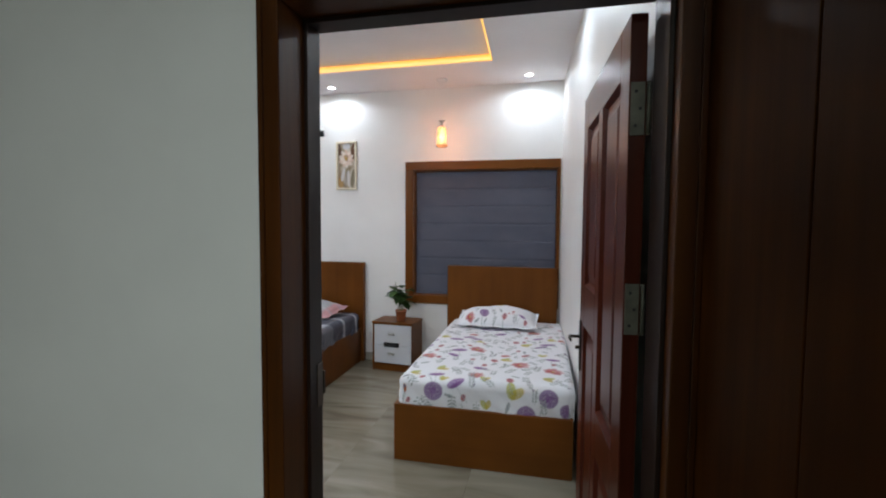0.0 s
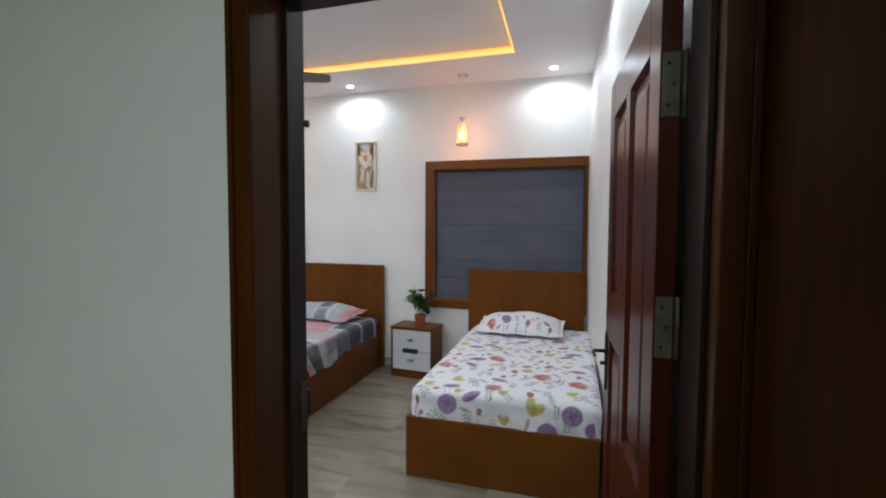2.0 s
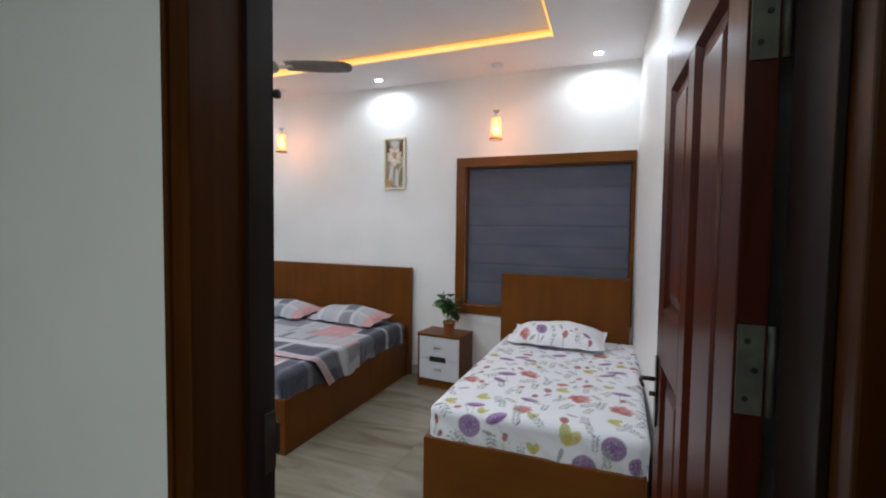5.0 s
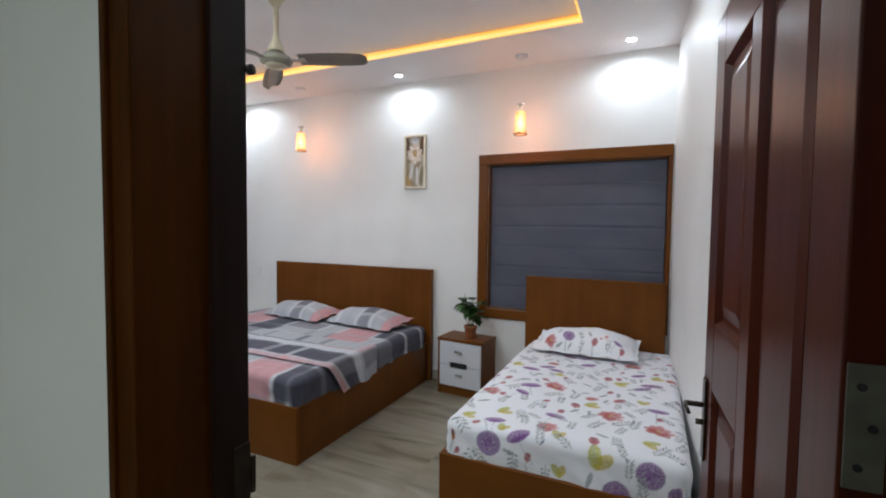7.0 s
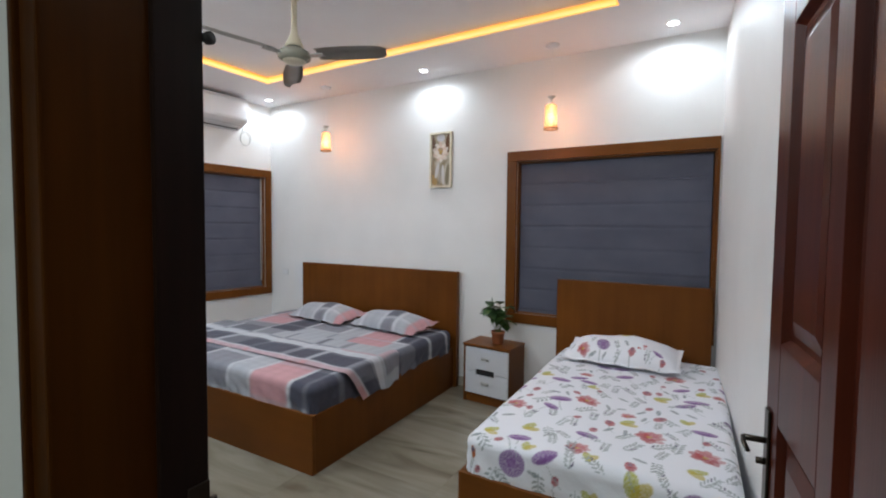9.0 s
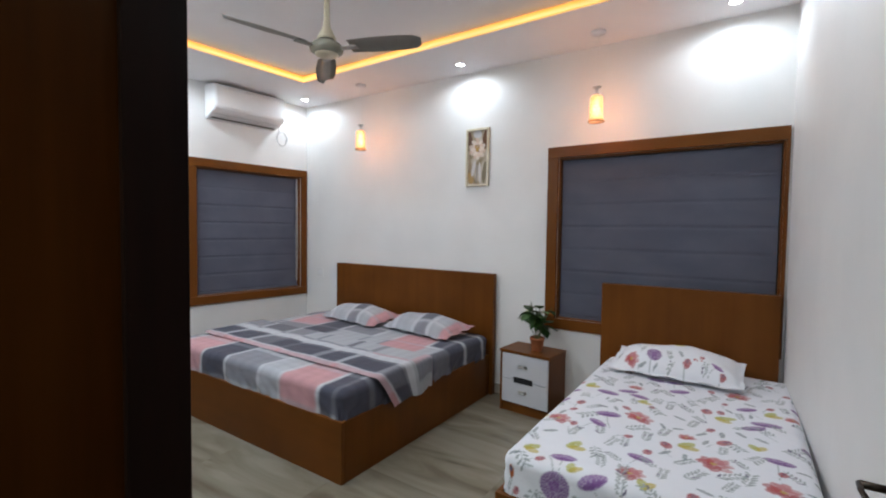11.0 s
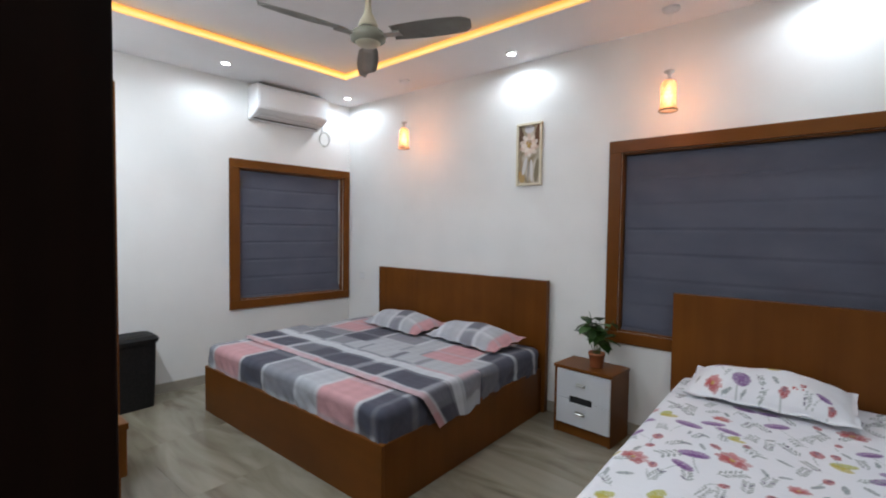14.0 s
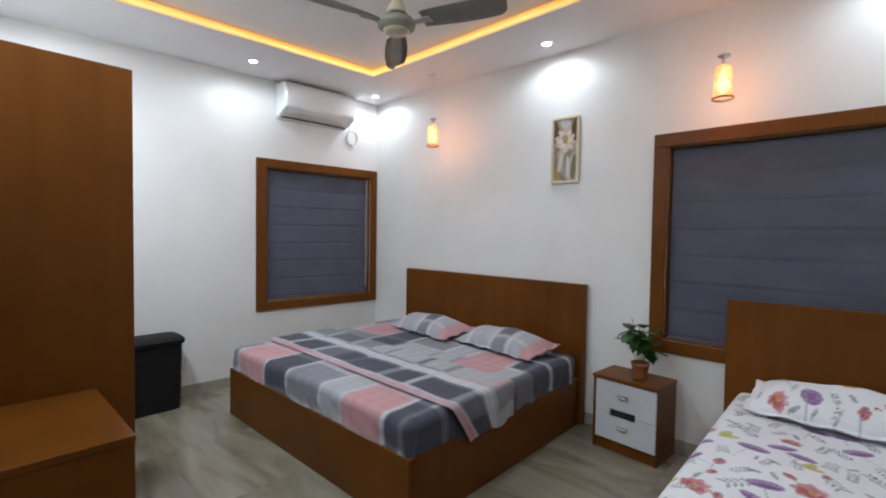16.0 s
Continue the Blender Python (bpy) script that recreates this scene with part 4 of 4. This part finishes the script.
# ---- picture ----
pic = thing("framed_picture", (2.403, -0.01, 1.853), "narrow flower painting in a cream gilded frame", "picture")
QX0, QX1, QZ0, QZ1 = 2.286, 2.521, 1.853, 2.372
for name, x0, x1, z0, z1 in (("frame_side", QX0, QX0 + 0.020, QZ0 + 0.0205, QZ1 - 0.0205), ("frame_side", QX1 - 0.020, QX1, QZ0 + 0.0205, QZ1 - 0.0205), ("frame_top", QX0, QX1, QZ1 - 0.02, QZ1), ("frame_bottom", QX0, QX1, QZ0, QZ0 + 0.02)):
    part(name, B(x0, x1, -0.026, -0.002, z0, z1, 0.005), M_CREAM, pic)
us, zs = np.linspace(QX0 + 0.017, QX1 - 0.017, 100), np.linspace(QZ0 + 0.017, QZ1 - 0.017, 230)
u, z = np.meshgrid(us, zs)
su, sz = (u - us[0]) / (us[-1] - us[0]), (z - zs[0]) / (zs[-1] - zs[0])
wave = np.sin(9 * su + 4 * np.sin(6 * sz)) * np.sin(7 * sz + 3 * su)
col = np.array((0.40, 0.34, 0.26)) + 0.15 * wave[..., None]


def dab(cu, cz, ru, rz, turn, colour, mix=1.0):
    p, q = (su - cu), (sz - cz) * 2.2
    a, b = p * math.cos(turn) + q * math.sin(turn), -p * math.sin(turn) + q * math.cos(turn)
    w = np.clip((1.1 - (a / ru) ** 2 - (b / rz) ** 2) * 4, 0, 1)[..., None] * mix
    col[:] = col * (1 - w) + np.array(colour) * w


for cu, cz, ru, rz, turn, c in ((0.10, 0.80, 0.15, 0.42, 0.2, (0.12, 0.07, 0.045)), (0.90, 0.82, 0.16, 0.46, -0.2, (0.13, 0.06, 0.03)), (0.10, 0.60, 0.07, 0.30, 0.2, (0.25, 0.20, 0.13)),
                                (0.14, 0.12, 0.15, 0.24, 0.4, (0.40, 0.25, 0.10)), (0.86, 0.22, 0.11, 0.46, -0.1, (0.20, 0.17, 0.11)), (0.30, 0.30, 0.09, 0.34, -0.25, (0.58, 0.56, 0.55)),
                                (0.62, 0.22, 0.07, 0.42, 0.05, (0.60, 0.58, 0.57)), (0.47, 0.20, 0.035, 0.42, -0.05, (0.28, 0.26, 0.25)), (0.12, 0.36, 0.07, 0.30, 0.1, (0.30, 0.22, 0.14)), (0.5, 0.93, 0.22, 0.16, 0, (0.55, 0.54, 0.56))):
    dab(cu, cz, ru, rz, turn, c)
for k in range(22):
    a, far = k * 2.4, 0.16 + 0.16 * (k % 5) / 4
    dab(0.5 + far * math.cos(a), 0.645 + 0.5 * far * math.sin(a), 0.15, 0.085, a + 0.5 * math.sin(5 * k), ((0.72, 0.60, 0.51), (0.64, 0.46, 0.37), (0.78, 0.70, 0.63))[k % 3], 0.72)
for k in range(7):
    dab(0.48 + 0.07 * math.cos(k * 2.4), 0.67 + 0.05 * math.sin(k * 1.7), 0.07, 0.06, k, ((0.46, 0.26, 0.05), (0.28, 0.16, 0.06))[k % 2], 0.7)
part("canvas", grid_mesh("canvas", np.stack([u, np.full_like(u, -0.0125), z], -1), np.ones(u.shape, bool), np.clip(col, 0, 1), M_CANVAS), M_CANVAS, pic, "painted pale flower on brown leaves")

# ---- ceiling fixtures ----
first = thing("downlight", (*SPOTS[0], CEIL), "small round recessed ceiling downlight, switched on", "downlight", "ceiling downlights")
sx, sy = SPOTS[0]
part("rim", turned([(0.032, CEIL - 0.001), (0.034, CEIL - 0.007), (0.046, CEIL - 0.006), (0.048, CEIL - 0.0005)], sx, sy, 32), M_SWITCH, first, smooth=True)
part("diffuser", turned([(0.0, CEIL - 0.006), (0.033, CEIL - 0.005), (0.033, CEIL - 0.0008)], sx, sy, 32), M_DISC, first)
# the last three copies go with the added fill row, out of view
for sx, sy in SPOTS[1:]:
    copy_thing(first, Matrix.Translation((sx, sy, CEIL)))

px, py = PENDANTS[0]
pend = thing("pendant_lamp", (px, py, 2.225), "amber glass pendant lamp glowing near the wall", "pendant lamp", "pendant lamps")
part("ceiling_rose", turned([(0.0, CEIL), (0.052, CEIL - 0.0005), (0.050, CEIL - 0.014), (0.012, CEIL - 0.022), (0.0, CEIL - 0.022)], px, py, 28), M_CEIL, pend, smooth=True)
part("wire", tube([(px, py, CEIL - 0.02), (px, py, 2.49)], 0.0013, 6), M_CEIL, pend)
part("cap", turned([(0.0, 2.497), (0.030, 2.497), (0.031, 2.488), (0.012, 2.478), (0.010, 2.452), (0.020, 2.446), (0.022, 2.436), (0.0, 2.434)], px, py, 24), M_STEEL, pend, smooth=True)
part("shade", turned([(0.020, 2.437), (0.034, 2.434), (0.043, 2.424), (0.047, 2.405), (0.048, 2.34), (0.050, 2.275), (0.056, 2.250), (0.053, 2.250), (0.047, 2.276), (0.045, 2.34), (0.044, 2.405), (0.040, 2.421), (0.020, 2.433)], px, py, 36), M_SHADE, pend, "amber crackled glass cylinder", smooth=True)
part("rim", turned([(0.0535, 2.256), (0.058, 2.252), (0.058, 2.246), (0.0535, 2.243), (0.052, 2.249)], px, py, 36), M_BRASS, pend, smooth=True)
part("bulb", turned([(0.0, 2.405), (0.010, 2.40), (0.014, 2.375), (0.022, 2.335), (0.019, 2.298), (0.0, 2.280)], px, py, 20), M_BULB, pend, smooth=True)
for ob in pend.children:
    if ob.name.startswith("shade"):
        ob.visible_shadow = False
copy_thing(pend, Matrix.Translation((*PENDANTS[1], 2.225)))

FX, FY, FZ = 2.29, -1.68, 2.53
fan = thing("ceiling_fan", (FX, FY, RAISED), "cream and grey three-blade ceiling fan on a rod", "ceiling fan")
part("canopy", turned([(0.0, RAISED), (0.062, RAISED - 0.0005), (0.060, RAISED - 0.02), (0.020, RAISED - 0.075), (0.0, RAISED - 0.075)], FX, FY, 28), M_FANCREAM, fan, smooth=True)
part("rod", turned([(0.0175, RAISED - 0.07), (0.0175, FZ + 0.15)], FX, FY, 18), M_FANCREAM, fan, smooth=True)
part("lower_cup", turned([(0.018, FZ + 0.18), (0.024, FZ + 0.14), (0.055, FZ + 0.075), (0.057, FZ + 0.062), (0.0, FZ + 0.06)], FX, FY, 28), M_FANCREAM, fan, smooth=True)
part("neck", turned([(0.048, FZ + 0.062), (0.048, FZ + 0.05)], FX, FY, 24), M_DARK, fan, smooth=True)
part("motor", turned([(0.0, FZ + 0.055), (0.06, FZ + 0.052), (0.092, FZ + 0.03), (0.102, FZ + 0.012), (0.098, FZ - 0.006), (0.07, FZ - 0.024), (0.0, FZ - 0.03)], FX, FY, 36), M_FANMOTOR, fan, smooth=True)
part("bottom_cap", turned([(0.0, FZ - 0.040), (0.045, FZ - 0.038), (0.066, FZ - 0.030), (0.072, FZ - 0.022)], FX, FY, 32), M_FANCREAM, fan, "cream cap under the motor", smooth=True)
for k in range(3):
    ang = radians(19 + 120 * k)
    du, dv = Vector((math.cos(ang), math.sin(ang), 0)), Vector((-math.sin(ang), math.cos(ang), 0))
    b = bmesh.new()
    rows = []
    for i in range(13):
        t = i / 12
        r = 0.15 + 0.45 * t
        w = 0.042 + 0.026 * math.sin(math.pi * min(1, t * 0.8 + 0.1)) - 0.035 * max(0, (t - 0.9) / 0.1) ** 2
        row = []
        for j in (-1, -0.4, 0.3, 1):
            zz = FZ + 0.012 - 0.016 * j - 0.010 * (1 - j * j) * -1 - 0.012 * t
            row.append(b.verts.new(Vector((FX, FY, zz)) + du * r + dv * w * j))
        rows.append(row)
    for a, c in zip(rows, rows[1:]):
        for j in range(3):
            b.faces.new((a[j], c[j], c[j + 1], a[j + 1]))
    bmesh.ops.solidify(b, geom=b.faces[:], thickness=0.003)
    bmesh.ops.recalc_face_normals(b, faces=b.faces[:])
    bl = part("blade", b, M_FANGREY, fan, "grey metal blade", smooth=True)
    b = bmesh.new()
    p = [Vector((FX, FY, FZ + 0.012)) + du * r + dv * s for r, s in ((0.085, -0.018), (0.20, -0.028), (0.20, 0.028), (0.085, 0.018))]
    lo, hi = [b.verts.new(q + Vector((0, 0, -0.010))) for q in p], [b.verts.new(q + Vector((0, 0, -0.004))) for q in p]
    b.faces.new(lo[::-1]), b.faces.new(hi)
    for i in range(4):
        b.faces.new((lo[i], lo[(i + 1) % 4], hi[(i + 1) % 4], hi[i]))
    part("bracket", b, M_FANGREY, bl)

# ---- air conditioner ----
AY0, AY1, AZ0, AZ1, AD = -1.165, -0.425, 2.532, 2.858, 0.205
ac = thing("air_conditioner", (west(-0.8), -0.8, AZ0), "white split air conditioner unit high on the wall", "air conditioner")
bm = bmesh.new()
prof = [(0.002, AZ0), (0.03, AZ0 - 0.002), (AD - 0.035, AZ0 + 0.062), (AD - 0.004, AZ0 + 0.085), (AD, AZ0 + 0.11), (AD - 0.004, AZ1 - 0.04), (AD - 0.022, AZ1 - 0.008), (AD - 0.05, AZ1), (0.002, AZ1)]
ends = [[bm.verts.new((west(y) + d, y, z)) for d, z in prof] for y in (AY0, AY1)]
bm.faces.new(ends[0]), bm.faces.new(ends[1][::-1])
for i in range(len(prof)):
    j = (i + 1) % len(prof)
    bm.faces.new((ends[0][i], ends[1][i], ends[1][j], ends[0][j]))
bmesh.ops.recalc_face_normals(bm, faces=bm.faces[:])
bmesh.ops.bevel(bm, geom=[e for e in bm.edges if abs(e.verts[0].co.y - e.verts[1].co.y) < 1e-6], offset=0.008, segments=2, affect="EDGES")
body = part("body", bm, M_ACPLASTIC, ac)


def along_ac(ya, yb, da, db, za, zb, bevel=0.002):
    b = bmesh.new()
    prism(b, [(west(ya) + da, ya), (west(ya) + db, ya), (west(yb) + db, yb), (west(yb) + da, yb)], za, zb)
    bmesh.ops.recalc_face_normals(b, faces=b.faces[:])
    if bevel:
        bmesh.ops.bevel(b, geom=b.edges[:], offset=bevel, segments=1, affect="EDGES")
    return b


part("front_panel", along_ac(AY0 + 0.012, AY1 - 0.012, AD - 0.003, AD + 0.004, AZ0 + 0.100, AZ1 - 0.045, 0.003), M_ACPLASTIC, ac)
for d0, zz, hh, mat, name in ((0.050, AZ0 + 0.006, 0.006, M_DARK, "outlet_gap"), (0.085, AZ0 + 0.020, 0.006, M_ACPLASTIC, "louvre"), (0.125, AZ0 + 0.038, 0.006, M_ACPLASTIC, "louvre")):
    part(name, along_ac(AY0 + 0.03, AY1 - 0.04, d0, d0 + 0.030, zz, zz + hh, 0), mat, ac)
part("top_grille", along_ac(AY0 + 0.03, AY1 - 0.03, 0.02, AD - 0.07, AZ1 + 0.0005, AZ1 + 0.004, 0), M_DARK, ac)
part("rating_label", along_ac(AY1 + 0.0005, AY1 + 0.0015, AD - 0.075, AD - 0.02, AZ1 - 0.12, AZ1 - 0.03, 0), material("energy_label", (0.55, 0.42, 0.05), 0.5, second=(0.20, 0.30, 0.05), scale=40, stretch=(1, 1, 3)), ac, "yellow-green energy label")
cable = thing("cable_coil", (west(-0.33) + 0.01, -0.33, 2.50), "loop of thin pale cable hanging beside the air conditioner", "cable")
loop = [(west(-0.33) + 0.012 + 0.004 * math.sin(3 * a), -0.33 + 0.070 * math.cos(a), 2.468 + 0.080 * math.sin(a)) for a in np.linspace(0, 2 * math.pi, 29)[:-1]]
part("loop", tube(loop, 0.0045, 7, closed=True), M_CORD, cable, smooth=True)
loop = [(west(-0.33) + 0.020, -0.34 + 0.060 * math.cos(a), 2.455 + 0.074 * math.sin(a)) for a in np.linspace(0, 2 * math.pi, 29)[:-1]]
part("loop", tube(loop, 0.0045, 7, closed=True), M_CORD, cable, smooth=True)
part("lead", tube([(west(-0.37) + 0.012, -0.37, 2.515), (west(-0.36) + 0.012, -0.36, 2.60), (west(-0.40) + 0.05, -0.405, 2.64), (west(-0.42) + 0.06, -0.42, 2.64)], 0.0045, 7), M_CORD, cable, smooth=True)

# ---- wardrobe corner ----
wr = thing("wardrobe", (1.4, -3.05, 0), "tall teak-veneer wardrobe against the wall", "wardrobe")
WX0, WX1, WY0, WY1, WZ = 0.75, 2.05, YS + 0.004, -2.803, 2.05
part("side", B(WX1 - 0.02, WX1, WY0, WY1, 0, WZ, 0.002), M_TEAK, wr)
part("side", B(WX0, WX0 + 0.02, WY0, WY1, 0, WZ, 0.002), M_TEAK, wr)
part("top", B(WX0 + 0.0205, WX1 - 0.0205, WY0, WY1 - 0.02, WZ - 0.02, WZ, 0.002), M_TEAK_X, wr)
part("plinth", B(WX0 + 0.0205, WX1 - 0.0205, WY1 - 0.06, WY1 - 0.04, 0, 0.08), M_TEAK_X, wr)
for k in range(3):
    w = (WX1 - WX0 - 0.042) / 3
    d = part("door", B(WX0 + 0.021 + k * w + 0.0015, WX0 + 0.021 + (k + 1) * w - 0.0015, WY1 - 0.0195, WY1, 0.085, WZ - 0.003, 0.002), M_TEAK, wr)
    hx = WX0 + 0.021 + (k + (0.9 if k != 2 else 0.1)) * w
    part("handle", tube([(hx, WY1, 0.95), (hx, WY1 + 0.028, 0.955), (hx, WY1 + 0.028, 1.145), (hx, WY1, 1.15)], 0.005, 8), M_STEEL, d)

ds = thing("dresser", (2.36, -3.1, 0), "low teak dresser with an overhanging drawer beside the wardrobe", "dresser")
part("top_drawer_box", B(2.053, 2.602, YS + 0.004, -2.93, 0.675, 0.825, 0.003), M_TEAK_X, ds)
part("top", B(2.053, 2.606, YS + 0.004, -2.926, 0.8255, 0.847, 0.003), M_TEAK_X, ds)
part("body", B(2.053, 2.572, YS + 0.004, -2.962, 0.0, 0.6745, 0.003), M_TEAK, ds)
part("knob", turned([(0.0, 0.745), (0.010, 0.745), (0.012, 0.755), (0.0, 0.762)], 2.36, -2.92, 16), M_STEEL, ds, smooth=True)

# laundry basket by the side wall
bk = thing("laundry_basket", (0.0, -2.24, 0), "black woven laundry basket with a lid on the floor", "basket")
BX0, BX1, BY0, BY1, BH = -0.11, 0.165, -2.46, -2.035, 0.53


def rounded(x0, x1, y0, y1, r, n=5):
    out = []
    for cx_, cy_, a0 in ((x1 - r, y1 - r, 0), (x0 + r, y1 - r, 90), (x0 + r, y0 + r, 180), (x1 - r, y0 + r, 270)):
        for k in range(n + 1):
            a = radians(a0 + 90 * k / n)
            out.append((cx_ + r * math.cos(a), cy_ + r * math.sin(a)))
    return out


def tapered(rings):
    b = bmesh.new()
    loops = [[b.verts.new((x, y, z)) for x, y in plan] for plan, z in rings]
    for a, c in zip(loops, loops[1:]):
        for k in range(len(a)):
            b.faces.new((a[k], a[(k + 1) % len(a)], c[(k + 1) % len(a)], c[k]))
    b.faces.new(loops[0][::-1]), b.faces.new(loops[-1])
    return b


part("body", tapered([(rounded(BX0 + 0.025, BX1 - 0.02, BY0 + 0.02, BY1 - 0.02, 0.05), 0.0), (rounded(BX0 + 0.02, BX1 - 0.012, BY0 + 0.012, BY1 - 0.012, 0.05), 0.2), (rounded(BX0 + 0.012, BX1 - 0.006, BY0 + 0.006, BY1 - 0.006, 0.05), BH)]), M_BASKET, bk, smooth=False)
part("lid", tapered([(rounded(BX0 + 0.004, BX1 + 0.008, BY0 - 0.006, BY1 + 0.008, 0.055), BH + 0.001), (rounded(BX0 + 0.002, BX1 + 0.012, BY0 - 0.01, BY1 + 0.012, 0.055), BH + 0.03), (rounded(BX0 + 0.02, BX1 - 0.01, BY0 + 0.01, BY1 - 0.01, 0.05), BH + 0.055), (rounded(BX0 + 0.06, BX1 - 0.06, BY0 + 0.07, BY1 - 0.07, 0.03), BH + 0.062)]), M_BASKET, bk)

# switch plate between the window corner and the double bed
sw = thing("switch_plate", (0.30, -0.004, 0.93), "small white switch plate on the wall", "switch")
part("plate", B(0.255, 0.345, -0.010, -0.001, 0.90, 0.985, 0.002), M_SWITCH, sw)
for k in range(2):
    part("rocker", B(0.268 + 0.036 * k, 0.296 + 0.036 * k, -0.0135, -0.0102, 0.918, 0.966, 0.001, 1), M_ACPLASTIC, sw)
# small picture hook above the painting
solid("wall_hook", tube([(2.375, -0.001, 2.70), (2.38, -0.008, 2.702), (2.43, -0.008, 2.704), (2.435, -0.001, 2.704)], 0.003, 6), M_CORD, "small pale hook on the wall above the painting", "hook")

# ---- floor tiles ----
TX, TY, GAP = 0.80, 0.80, 0.001
tile_mesh = mesh_of("tile", B(0, TX - GAP, 0, TY - GAP, -0.006, 0.0), M_TILE)
floor_ob = bpy.data.objects["floor"]
for i in range(-3, 7):
    for j in range(-11, 1):
        x, y = 0.10 + i * TX, -0.8 + j * TY
        if x < -2.5 or x > 5.5 or y < HY:
            continue
        t = new("tile", tile_mesh)
        t.location = (x, y, 0)
        t.parent = floor_ob
